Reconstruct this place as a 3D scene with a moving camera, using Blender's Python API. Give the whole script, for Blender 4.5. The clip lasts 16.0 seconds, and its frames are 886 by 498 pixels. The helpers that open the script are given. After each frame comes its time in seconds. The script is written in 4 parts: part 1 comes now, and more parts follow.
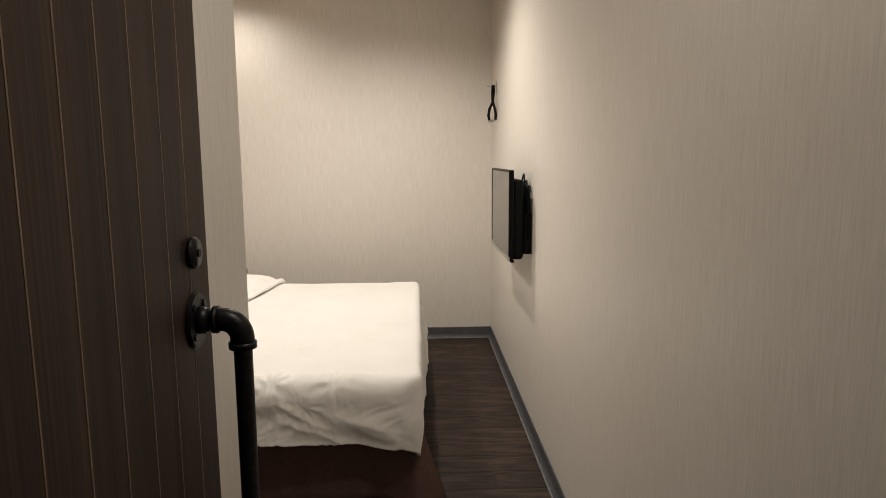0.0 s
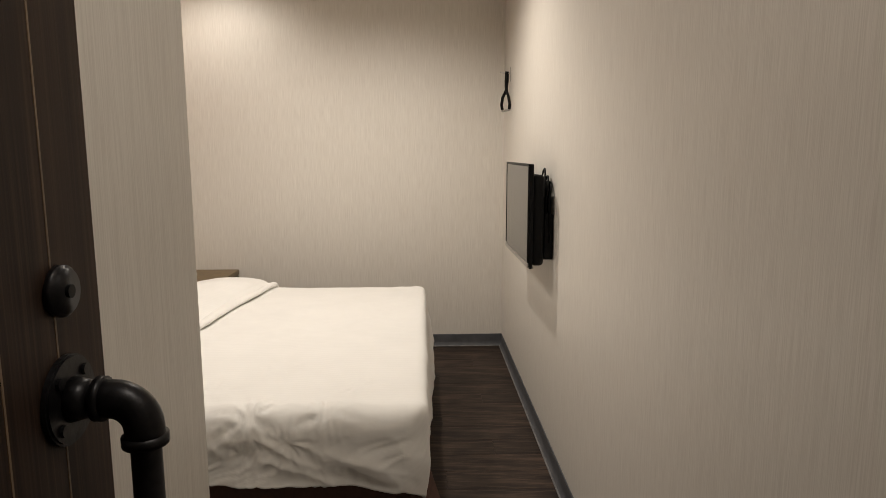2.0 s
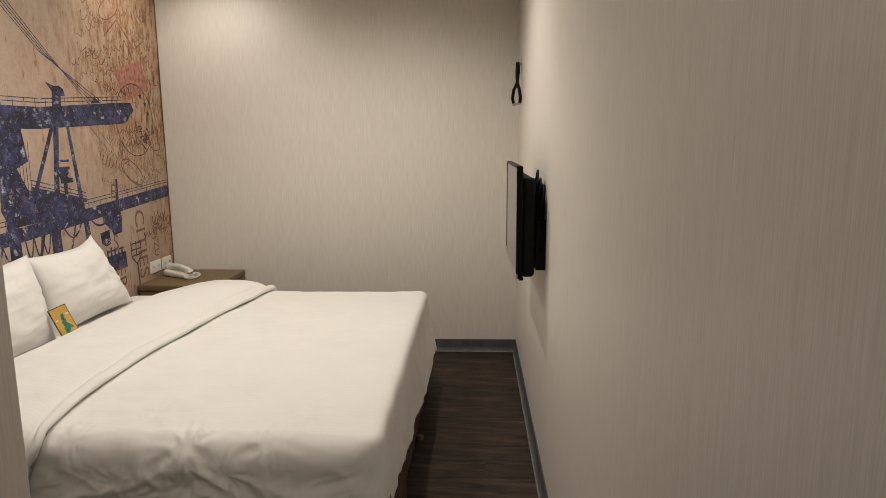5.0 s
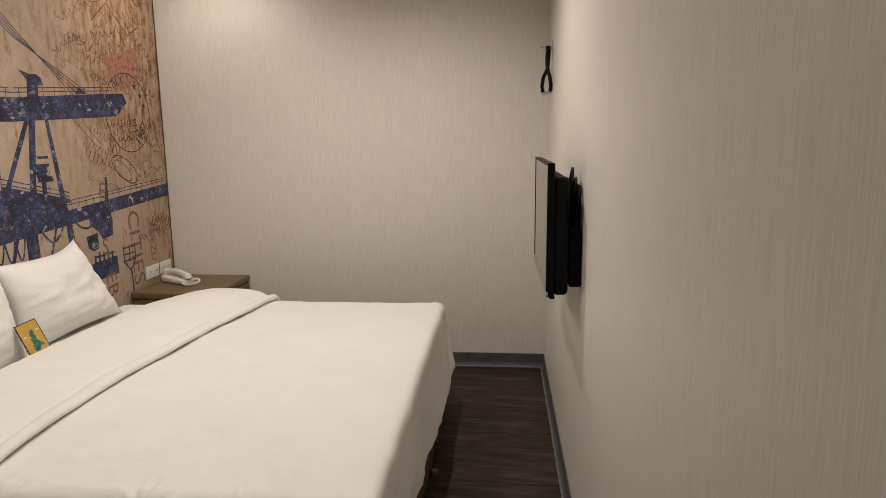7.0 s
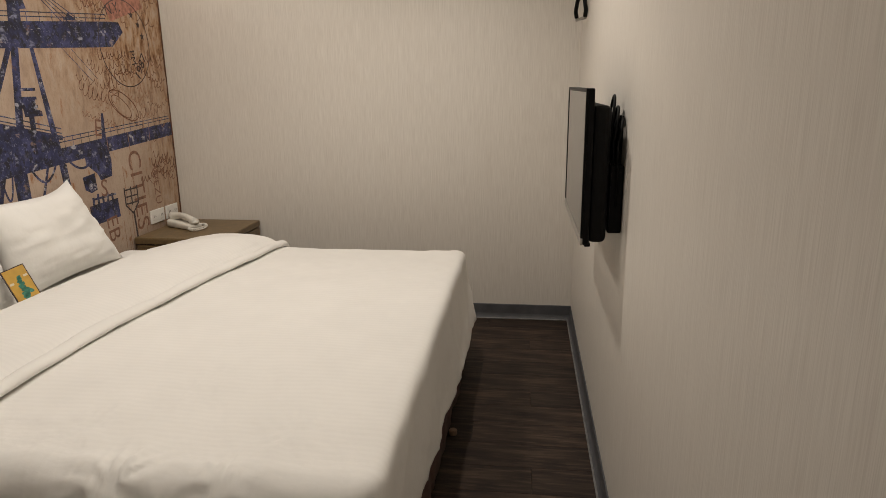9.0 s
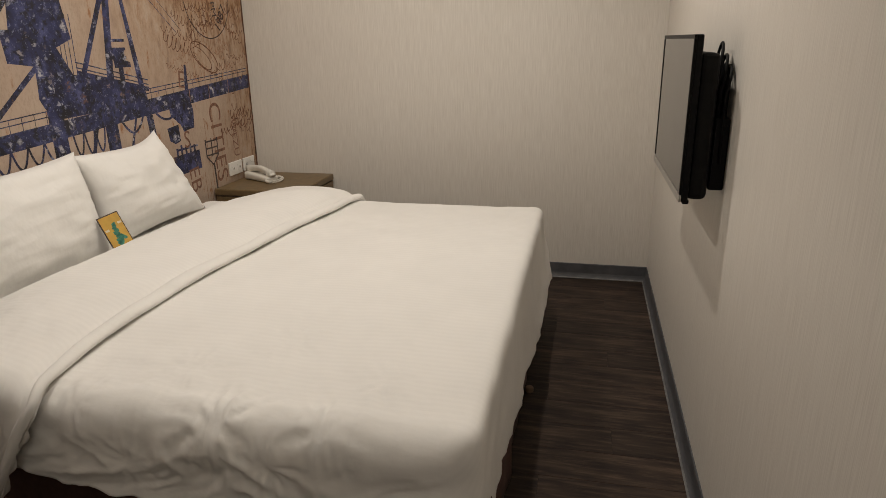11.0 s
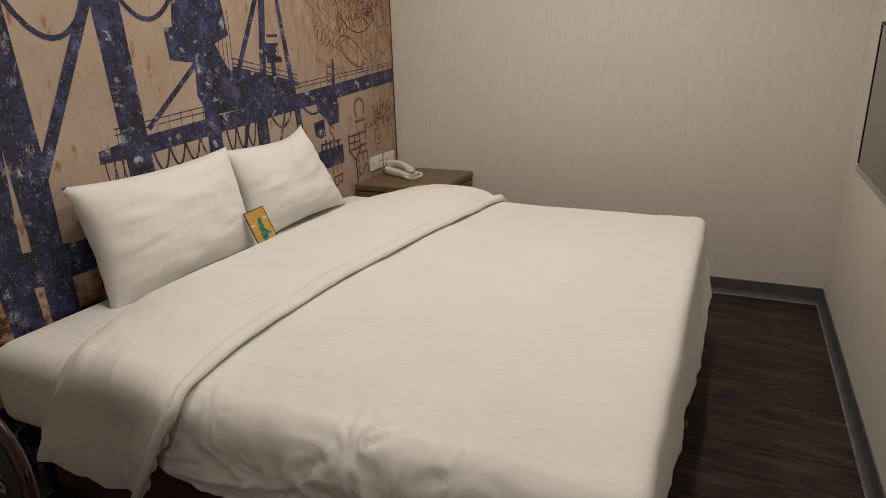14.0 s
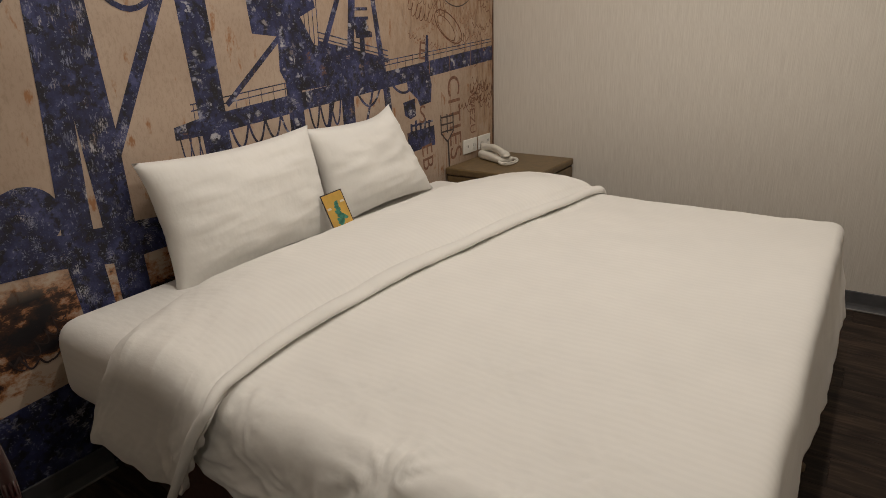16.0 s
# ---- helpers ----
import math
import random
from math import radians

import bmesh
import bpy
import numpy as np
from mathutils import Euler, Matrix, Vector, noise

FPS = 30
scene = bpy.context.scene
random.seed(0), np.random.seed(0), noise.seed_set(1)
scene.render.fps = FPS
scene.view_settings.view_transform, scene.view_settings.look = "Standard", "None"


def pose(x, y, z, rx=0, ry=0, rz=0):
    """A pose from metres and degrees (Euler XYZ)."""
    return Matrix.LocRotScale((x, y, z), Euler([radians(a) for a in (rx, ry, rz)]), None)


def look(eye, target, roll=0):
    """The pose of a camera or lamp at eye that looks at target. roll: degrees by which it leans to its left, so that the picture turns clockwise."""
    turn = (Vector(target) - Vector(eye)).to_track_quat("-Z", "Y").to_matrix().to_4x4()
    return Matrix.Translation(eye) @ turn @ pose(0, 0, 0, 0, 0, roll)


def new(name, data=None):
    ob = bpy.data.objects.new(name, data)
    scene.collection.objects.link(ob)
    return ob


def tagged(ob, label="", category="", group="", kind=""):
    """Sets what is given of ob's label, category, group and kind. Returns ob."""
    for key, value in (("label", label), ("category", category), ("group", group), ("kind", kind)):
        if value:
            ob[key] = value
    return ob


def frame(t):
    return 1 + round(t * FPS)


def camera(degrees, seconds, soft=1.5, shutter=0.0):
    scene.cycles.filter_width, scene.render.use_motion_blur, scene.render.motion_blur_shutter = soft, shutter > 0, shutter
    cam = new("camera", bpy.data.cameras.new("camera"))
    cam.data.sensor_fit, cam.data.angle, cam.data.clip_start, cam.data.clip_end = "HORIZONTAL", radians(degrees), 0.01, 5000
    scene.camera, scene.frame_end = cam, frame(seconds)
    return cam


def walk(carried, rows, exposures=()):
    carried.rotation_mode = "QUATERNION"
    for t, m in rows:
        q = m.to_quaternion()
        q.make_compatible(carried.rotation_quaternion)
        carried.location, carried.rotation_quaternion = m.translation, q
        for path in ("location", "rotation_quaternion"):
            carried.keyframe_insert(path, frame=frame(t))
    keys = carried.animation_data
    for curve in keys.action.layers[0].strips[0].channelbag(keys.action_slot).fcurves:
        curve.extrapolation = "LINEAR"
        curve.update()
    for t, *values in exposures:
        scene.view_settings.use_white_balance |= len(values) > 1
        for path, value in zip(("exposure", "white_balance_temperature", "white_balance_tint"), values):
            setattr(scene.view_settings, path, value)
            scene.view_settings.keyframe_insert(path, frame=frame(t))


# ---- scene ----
cam = camera(68.8, 16.0, soft=0.75)
PATH = [
    (0, (-0.551, -4.816, 1.378), (-0.474, -2.837, 1.095), -0.4),
    (0.5, (-0.555, -4.776, 1.38), (-0.486, -2.797, 1.098), -0.0),
    (1, (-0.556, -4.692, 1.382), (-0.485, -2.714, 1.092), -0.2),
    (1.5, (-0.548, -4.559, 1.375), (-0.483, -2.582, 1.078), 0.1),
    (2, (-0.558, -4.445, 1.363), (-0.495, -2.468, 1.066), -0.1),
    (2.5, (-0.543, -4.391, 1.367), (-0.492, -2.413, 1.075), -0.1),
    (3, (-0.501, -4.336, 1.376), (-0.449, -2.358, 1.081), -0.2),
    (3.5, (-0.394, -4.288, 1.386), (-0.359, -2.311, 1.085), -0.3),
    (4, (-0.315, -4.304, 1.392), (-0.329, -2.329, 1.08), -0.4),
    (6.5, (-0.263, -3.929, 1.42), (-0.429, -1.964, 1.085), -0.5),
    (7, (-0.26, -3.829, 1.395), (-0.441, -1.866, 1.055), -0.6),
    (7.5, (-0.266, -3.75, 1.369), (-0.465, -1.794, 1.001), -0.6),
    (8, (-0.264, -3.686, 1.355), (-0.486, -1.74, 0.947), -0.6),
    (10.5, (-0.346, -3.527, 1.297), (-0.685, -1.647, 0.704), -0.7),
    (11, (-0.374, -3.574, 1.304), (-0.786, -1.715, 0.692), -0.8),
    (11.5, (-0.383, -3.584, 1.31), (-0.857, -1.744, 0.687), -1.0),
    (12, (-0.381, -3.588, 1.31), (-0.905, -1.763, 0.681), -1.1),
    (12.5, (-0.382, -3.57, 1.313), (-0.962, -1.762, 0.684), -1.2),
    (13, (-0.396, -3.511, 1.296), (-1.029, -1.723, 0.662), -1.3),
    (13.5, (-0.423, -3.445, 1.312), (-1.139, -1.689, 0.677), -1.4),
    (14, (-0.483, -3.421, 1.309), (-1.265, -1.691, 0.681), -1.6),
    (14.5, (-0.501, -3.405, 1.315), (-1.342, -1.701, 0.689), -1.6),
    (15, (-0.528, -3.355, 1.305), (-1.436, -1.685, 0.681), -1.5),
    (15.5, (-0.528, -3.265, 1.282), (-1.508, -1.645, 0.639), -1.5),
    (16, (-0.505, -3.203, 1.281), (-1.564, -1.645, 0.609), -1.7),
]
EXPOSURES = [(0, 0.66), (2.5, 0.45), (7, 0.23), (11, 0.07), (12.5, 0.03), (14.5, -0.06), (16, -0.12)]
walk(cam, [(t, look(eye, target, roll)) for t, eye, target, roll in PATH], EXPOSURES)
# ---- light ----
W = 2.314          # room width, mural wall to television wall
H = 2.62           # ceiling height
world = bpy.data.worlds.new("world")
world.use_nodes = True
world.node_tree.nodes["Background"].inputs[0].default_value = (0.9, 0.8, 0.7, 1)
world.node_tree.nodes["Background"].inputs[1].default_value = 0.005
scene.world = world
# the last, in the passage, is an unseen lamp added to brighten its walls
DOWNLIGHTS = [(-1.88, -0.52, 21.0), (-1.60, -2.08, 40.0), (-0.80, -1.28, 53.0), (-0.30, -4.10, 18.5)]


def downlight_lamp(x, y, watts):
    data = bpy.data.lights.new("downlight_lamp", "SPOT")
    data.energy, data.color = watts, (1.0, 0.925, 0.835)
    data.spot_size, data.spot_blend, data.shadow_soft_size = radians(152), 0.7, 0.042
    new("downlight_lamp", data).matrix_world = pose(x, y, H - 0.03)


for lx, ly, watts in DOWNLIGHTS:
    downlight_lamp(lx, ly, watts)


# ---- materials ----
def shader(name, rough=0.6, metal=0.0):
    m = bpy.data.materials.new(name)
    m.use_nodes = True
    b = m.node_tree.nodes["Principled BSDF"]
    b.inputs["Roughness"].default_value, b.inputs["Metallic"].default_value = rough, metal
    return m, m.node_tree.nodes, m.node_tree.links, b


def place(n, l, scale, rot=(0, 0, 0)):
    co, mp = n.new("ShaderNodeTexCoord"), n.new("ShaderNodeMapping")
    mp.inputs["Scale"].default_value = scale
    mp.inputs["Rotation"].default_value = rot
    l.new(co.outputs["Object"], mp.inputs[0])
    return mp.outputs[0]


def grain(n, l, scale, detail=4.0, size=1.0, rough=0.55):
    t = n.new("ShaderNodeTexNoise")
    t.inputs["Scale"].default_value, t.inputs["Detail"].default_value, t.inputs["Roughness"].default_value = size, detail, rough
    l.new(place(n, l, scale), t.inputs["Vector"])
    return t.outputs[0]


def ramp(n, l, fac, stops):
    r = n.new("ShaderNodeValToRGB")
    while len(r.color_ramp.elements) < len(stops):
        r.color_ramp.elements.new(0.5)
    for e, (p, c) in zip(r.color_ramp.elements, stops):
        e.position, e.color = p, (*c, 1)
    l.new(fac, r.inputs[0])
    return r.outputs[0]


def mixed(n, l, fac, a, b, mode="MIX"):
    m = n.new("ShaderNodeMix")
    m.data_type, m.blend_type = "RGBA", mode
    for slot, v in ((0, fac), (6, a), (7, b)):
        if isinstance(v, (int, float)):
            m.inputs[slot].default_value = v
        elif isinstance(v, tuple):
            m.inputs[slot].default_value = (*v, 1)
        else:
            l.new(v, m.inputs[slot])
    return m.outputs[2]


def bump(n, l, b, height, strength, distance=0.002):
    k = n.new("ShaderNodeBump")
    k.inputs["Strength"].default_value, k.inputs["Distance"].default_value = strength, distance
    l.new(height, k.inputs["Height"])
    l.new(k.outputs[0], b.inputs["Normal"])


def plain(name, colour, rough=0.6, metal=0.0, vary=0.15, size=30.0, relief=0.1):
    m, n, l, b = shader(name, rough, metal)
    g = grain(n, l, (size, size, size))
    lo, hi = tuple(c * (1 - vary) for c in colour), tuple(min(1, c * (1 + vary)) for c in colour)
    l.new(ramp(n, l, g, [(0.3, lo), (0.7, hi)]), b.inputs["Base Color"])
    if relief:
        bump(n, l, b, g, relief)
    return m


def wallpaper_material():
    m, n, l, b = shader("cream_wallpaper", 0.46)
    fine = grain(n, l, (430, 430, 9.0), 3.0, rough=0.6)
    wide = grain(n, l, (80, 80, 1.6), 3.0)
    big = grain(n, l, (1.3, 1.3, 1.3), 2.0)
    a = ramp(n, l, fine, [(0.36, (0.575, 0.53, 0.47)), (0.62, (0.735, 0.695, 0.63))])
    c = mixed(n, l, 0.22, a, ramp(n, l, wide, [(0.36, (0.61, 0.565, 0.505)), (0.64, (0.72, 0.68, 0.62))]))
    c = mixed(n, l, 0.25, c, ramp(n, l, big, [(0.3, (0.64, 0.595, 0.53)), (0.7, (0.70, 0.66, 0.60))]))
    l.new(c, b.inputs["Base Color"])
    bump(n, l, b, fine, 0.14, 0.001)
    return m


def plank_material():
    m, n, l, b = shader("dark_floor_planks", 0.62)
    b.inputs["Specular IOR Level"].default_value = 0.25
    streak = grain(n, l, (5.0, 44, 24), 7.0, rough=0.68)
    patch = grain(n, l, (3.0, 17, 6), 4.0)
    c = ramp(n, l, streak, [(0.34, (0.010, 0.007, 0.006)), (0.50, (0.030, 0.020, 0.0155)), (0.68, (0.115, 0.076, 0.055))])
    c = mixed(n, l, 0.32, c, ramp(n, l, patch, [(0.38, (0.012, 0.009, 0.007)), (0.62, (0.100, 0.066, 0.047))]))
    info = n.new("ShaderNodeObjectInfo")
    c = mixed(n, l, 0.6, c, ramp(n, l, info.outputs["Random"], [(0.0, (0.55, 0.55, 0.55)), (1.0, (1.1, 1.05, 1.0))]), "MULTIPLY")
    l.new(c, b.inputs["Base Color"])
    bump(n, l, b, streak, 0.25, 0.001)
    return m


def door_wood():
    m, n, l, b = shader("dark_walnut_laminate", 0.55)
    b.inputs["Specular IOR Level"].default_value = 0.25
    streak = grain(n, l, (190, 190, 2.0), 5.0, rough=0.62)
    wide = grain(n, l, (28, 28, 0.5), 3.0)
    c = ramp(n, l, streak, [(0.32, (0.010, 0.0055, 0.0036)), (0.52, (0.028, 0.0155, 0.0098)), (0.70, (0.080, 0.045, 0.028))])
    c = mixed(n, l, 0.5, c, ramp(n, l, wide, [(0.38, (0.012, 0.0065, 0.0042)), (0.62, (0.042, 0.024, 0.0155))]))
    l.new(c, b.inputs["Base Color"])
    bump(n, l, b, streak, 0.2, 0.001)
    return m


def linen(name, colour, stripes=True):
    m, n, l, b = shader(name, 0.8)
    b.inputs["Sheen Weight"].default_value = 0.15
    weave = grain(n, l, (420, 420, 420), 2.0)
    soft = grain(n, l, (6, 6, 6), 3.0)
    c = ramp(n, l, soft, [(0.3, tuple(v * 0.95 for v in colour)), (0.7, colour)])
    if stripes:
        w = n.new("ShaderNodeTexWave")
        w.bands_direction = "Y"
        w.inputs["Scale"].default_value = 20.0
        w.inputs["Distortion"].default_value = 0.4
        w.inputs["Detail"].default_value = 0.0
        l.new(place(n, l, (1, 1, 1), (radians(40), 0, 0)), w.inputs["Vector"])
        c = mixed(n, l, 0.11, c, ramp(n, l, w.outputs[0], [(0.4, tuple(v * 0.84 for v in colour)), (0.6, colour)]))
    crease = grain(n, l, (9, 14, 12), 3.5, rough=0.5)
    h = mixed(n, l, 0.975, weave, crease)
    if stripes:
        h = mixed(n, l, 0.006, h, w.outputs[0])
    l.new(c, b.inputs["Base Color"])
    bump(n, l, b, h, 0.40, 0.010)
    return m


def mural_paper():
    """Aged cream paper print: browner and more scribbled towards its edge, rusty rocks at its foot."""
    m, n, l, b = shader("printed_mural_paper", 0.55)
    blotch, fine = grain(n, l, (3, 3, 3), 5.0), grain(n, l, (26, 26, 9), 6.0, rough=0.7)
    base = ramp(n, l, blotch, [(0.3, (0.38, 0.282, 0.212)), (0.7, (0.475, 0.37, 0.29))])
    rust = ramp(n, l, fine, [(0.35, (0.15, 0.06, 0.025)), (0.50, (0.36, 0.19, 0.075)), (0.68, (0.46, 0.33, 0.20))])
    co, sep = n.new("ShaderNodeTexCoord"), n.new("ShaderNodeSeparateXYZ")
    l.new(co.outputs["Object"], sep.inputs[0])

    def band(out, lo, hi):
        k = n.new("ShaderNodeMapRange")
        k.inputs[1].default_value, k.inputs[2].default_value = lo, hi
        l.new(out, k.inputs[0])
        return k.outputs[0]
    side = n.new("ShaderNodeMath")
    side.operation = "MULTIPLY"
    l.new(band(sep.outputs[1], -1.5, -0.45), side.inputs[0])
    l.new(band(sep.outputs[2], 0.95, 1.5), side.inputs[1])
    rim = n.new("ShaderNodeMath")
    rim.operation = "MAXIMUM"
    l.new(side.outputs[0], rim.inputs[0])
    l.new(band(sep.outputs[1], -0.40, 0.05), rim.inputs[1])
    amount = n.new("ShaderNodeMath")
    amount.operation = "MULTIPLY"
    l.new(rim.outputs[0], amount.inputs[0])
    l.new(band(fine, 0.66, 0.40), amount.inputs[1])
    c = mixed(n, l, amount.outputs[0], base, rust)
    fleck = grain(n, l, (130, 130, 60), 4.0, rough=0.7)
    c = mixed(n, l, 0.35, c, ramp(n, l, fleck, [(0.34, (0.55, 0.50, 0.46)), (0.52, (1.0, 1.0, 1.0))]), "MULTIPLY")
    specks = ramp(n, l, grain(n, l, (14, 22, 9), 4.0, rough=0.65), [(0.62, (0, 0, 0)), (0.70, (1, 1, 1))])
    c = mixed(n, l, specks, c, (0.30, 0.14, 0.06))
    low = n.new("ShaderNodeMath")
    low.operation = "MULTIPLY"
    l.new(band(sep.outputs[2], 0.70, 0.60), low.inputs[0])
    l.new(band(sep.outputs[1], -1.9, -2.0), low.inputs[1])
    rocks = ramp(n, l, grain(n, l, (5, 5, 8), 6.0, rough=0.68), [(0.38, (0.010, 0.009, 0.012)), (0.44, (0.05, 0.022, 0.014)), (0.47, (0.34, 0.15, 0.065)), (0.53, (0.50, 0.40, 0.31))])
    c = mixed(n, l, low.outputs[0], c, rocks)
    l.new(c, b.inputs["Base Color"])
    return m


def navy_print():
    m, n, l, b = shader("speckled_navy_print", 0.55)
    big, mid = grain(n, l, (11, 11, 11), 5.0, rough=0.7), grain(n, l, (26, 26, 26), 5.0, rough=0.65)
    c = ramp(n, l, big, [(0.34, (0.007, 0.007, 0.018)), (0.52, (0.022, 0.026, 0.085)), (0.70, (0.075, 0.085, 0.20))])
    c = mixed(n, l, ramp(n, l, mid, [(0.50, (0, 0, 0)), (0.58, (0.9, 0.9, 0.9))]), c, (0.008, 0.007, 0.011))
    flakes = n.new("ShaderNodeTexVoronoi")
    flakes.inputs["Scale"].default_value = 27.0
    rough = n.new("ShaderNodeTexNoise")
    rough.inputs["Scale"].default_value = 55.0
    bend = n.new("ShaderNodeVectorMath")
    bend.operation = "MULTIPLY_ADD"
    bend.inputs[1].default_value = (0.05, 0.05, 0.05)
    l.new(rough.outputs["Color"], bend.inputs[0])
    l.new(place(n, l, (1, 1, 0.8)), bend.inputs[2])
    l.new(bend.outputs[0], flakes.inputs["Vector"])
    lone = n.new("ShaderNodeSeparateColor")
    l.new(flakes.outputs["Color"], lone.inputs[0])
    core = ramp(n, l, flakes.outputs["Distance"], [(0.34, (1, 1, 1)), (0.56, (0, 0, 0))])
    some = ramp(n, l, lone.outputs[0], [(0.58, (0, 0, 0)), (0.74, (1, 1, 1))])
    torn = ramp(n, l, grain(n, l, (75, 75, 75), 4.0, rough=0.7), [(0.40, (0, 0, 0)), (0.50, (1, 1, 1))])
    spot = mixed(n, l, 1.0, mixed(n, l, 1.0, core, some, "MULTIPLY"), torn, "MULTIPLY")
    c = mixed(n, l, spot, c, ramp(n, l, lone.outputs[1], [(0.2, (0.20, 0.21, 0.30)), (0.7, (0.46, 0.45, 0.47)), (0.95, (0.14, 0.07, 0.045))]))
    c = mixed(n, l, ramp(n, l, grain(n, l, (95, 95, 95), 3.0, rough=0.7), [(0.60, (0, 0, 0)), (0.68, (0.7, 0.7, 0.7))]), c, (0.24, 0.26, 0.36))
    l.new(c, b.inputs["Base Color"])
    return m


WALL = wallpaper_material()
PLANK = plank_material()
DOOR = door_wood()
LINEN = linen("white_striped_linen", (0.83, 0.81, 0.77))
PILLOW = linen("white_pillow_cotton", (0.82, 0.80, 0.76), False)
PAPER = mural_paper()
NAVY = navy_print()
BROWN_INK = plain("brown_ink", (0.15, 0.060, 0.028), 0.6, vary=0.5, size=60, relief=0)
PALE_INK = plain("pale_brown_ink", (0.30, 0.165, 0.10), 0.6, vary=0.3, size=60, relief=0)
BLACK_INK = plain("black_ink", (0.05, 0.035, 0.035), 0.6, vary=0.3, relief=0)
RED_INK = plain("faded_red_ink", (0.34, 0.15, 0.105), 0.6, vary=0.45, size=45, relief=0)
EDGE_INK = plain("dark_burnt_edge", (0.12, 0.045, 0.02), 0.6, vary=0.7, size=40, relief=0)
CEIL = plain("white_ceiling_paint", (0.75, 0.72, 0.67), 0.8, vary=0.04, size=80)
GREY = plain("grey_vinyl_skirting", (0.075, 0.075, 0.08), 0.65, vary=0.2, size=14)
SEAL = plain("pale_grey_sealant", (0.17, 0.165, 0.16), 0.7, vary=0.3, size=25)
GROOVE = plain("tan_groove", (0.17, 0.11, 0.066), 0.5, vary=0.35, size=12, relief=0)
IRON = plain("black_iron_pipe", (0.014, 0.013, 0.014), 0.38, 0.6, vary=0.4, size=70, relief=0.25)
GLOSS_BLACK = plain("black_plastic", (0.004, 0.004, 0.0045), 0.45, vary=0.3, size=40, relief=0.05)
MATT_BLACK = plain("matt_black_plastic", (0.005, 0.005, 0.005), 0.6, vary=0.3, size=50)
for black in (GLOSS_BLACK, MATT_BLACK):
    black.node_tree.nodes["Principled BSDF"].inputs["Specular IOR Level"].default_value = 0.15
SCREEN = plain("dark_grey_glossy_screen", (0.030, 0.030, 0.030), 0.06, vary=0.05, size=5, relief=0)
SCREEN.node_tree.nodes["Principled BSDF"].inputs["IOR"].default_value = 2.1
STEEL = plain("brushed_steel", (0.45, 0.43, 0.40), 0.35, 0.9, vary=0.15, size=60)
LEATHER = plain("olive_brown_leatherette", (0.145, 0.095, 0.042), 0.42, vary=0.2, size=45, relief=0.2)
LEATHER_DARK = plain("dark_seam", (0.03, 0.02, 0.012), 0.6)
PHONE = plain("ivory_plastic", (0.66, 0.63, 0.56), 0.35, vary=0.04)
OUTLET = plain("white_plastic", (0.74, 0.72, 0.68), 0.35, vary=0.03)
SKIRT = plain("brown_bed_skirt", (0.100, 0.052, 0.040), 0.8, vary=0.15, size=60, relief=0.3)
YELLOW = plain("yellow_card", (0.55, 0.33, 0.06), 0.5, vary=0.15, size=20, relief=0)
TEAL = plain("teal_card_print", (0.06, 0.25, 0.18), 0.5, vary=0.4, size=90, relief=0)
CREAM = plain("cream_card_print", (0.68, 0.60, 0.45), 0.5, vary=0.1, relief=0)
# chair black and white lettering are darkened to hold the shade around the chair
CHAIR_BLACK = plain("black_lacquered_wood", (0.003, 0.0025, 0.003), 0.55, vary=0.4, size=30, relief=0.05)
CHAIR_RED = plain("dark_red_lacquer", (0.026, 0.004, 0.004), 0.35, vary=0.3, size=30, relief=0.05)
LETTERS = plain("worn_shaded_white_lettering", (0.14, 0.133, 0.126), 0.6, vary=0.5, size=60, relief=0)
LAMP_GLASS, ln, ll, lb = shader("lit_lamp_glass", 0.4)
lb.inputs["Emission Color"].default_value, lb.inputs["Emission Strength"].default_value = (1.0, 0.87, 0.7, 1), 6.0


# ---- mesh helpers ----
def part(name, bm, material, parent=None, label="", smooth=False):
    bmesh.ops.recalc_face_normals(bm, faces=bm.faces)
    me = bpy.data.meshes.new(name)
    bm.to_mesh(me)
    bm.free()
    me.materials.append(material)
    if smooth:
        for p in me.polygons:
            p.use_smooth = True
    ob = new(name, me)
    if parent:
        ob.parent = parent
        ob.matrix_parent_inverse = parent.matrix_world.inverted()
    if label:
        ob["label"] = label
    return ob


def thing(name, at, label, category, group=""):
    e = new(name)
    e.empty_display_size = 0.05
    e.location = at
    bpy.context.view_layer.update()
    return tagged(e, label, category, group)


def box(a, b, bevel=0.0, seg=2, bm=None):
    bm2 = bmesh.new()
    bmesh.ops.create_cube(bm2, size=1)
    for v in bm2.verts:
        v.co = Vector([(a[i] + b[i]) / 2 + v.co[i] * (b[i] - a[i]) for i in range(3)])
    if bevel:
        bmesh.ops.bevel(bm2, geom=bm2.edges[:], offset=bevel, segments=seg, affect="EDGES", profile=0.5)
    if bm is None:
        return bm2
    return merge(bm, bm2)


def merge(bm, other):
    me = bpy.data.meshes.new("scratch")
    other.to_mesh(me)
    other.free()
    bm.from_mesh(me)
    bpy.data.meshes.remove(me)
    return bm


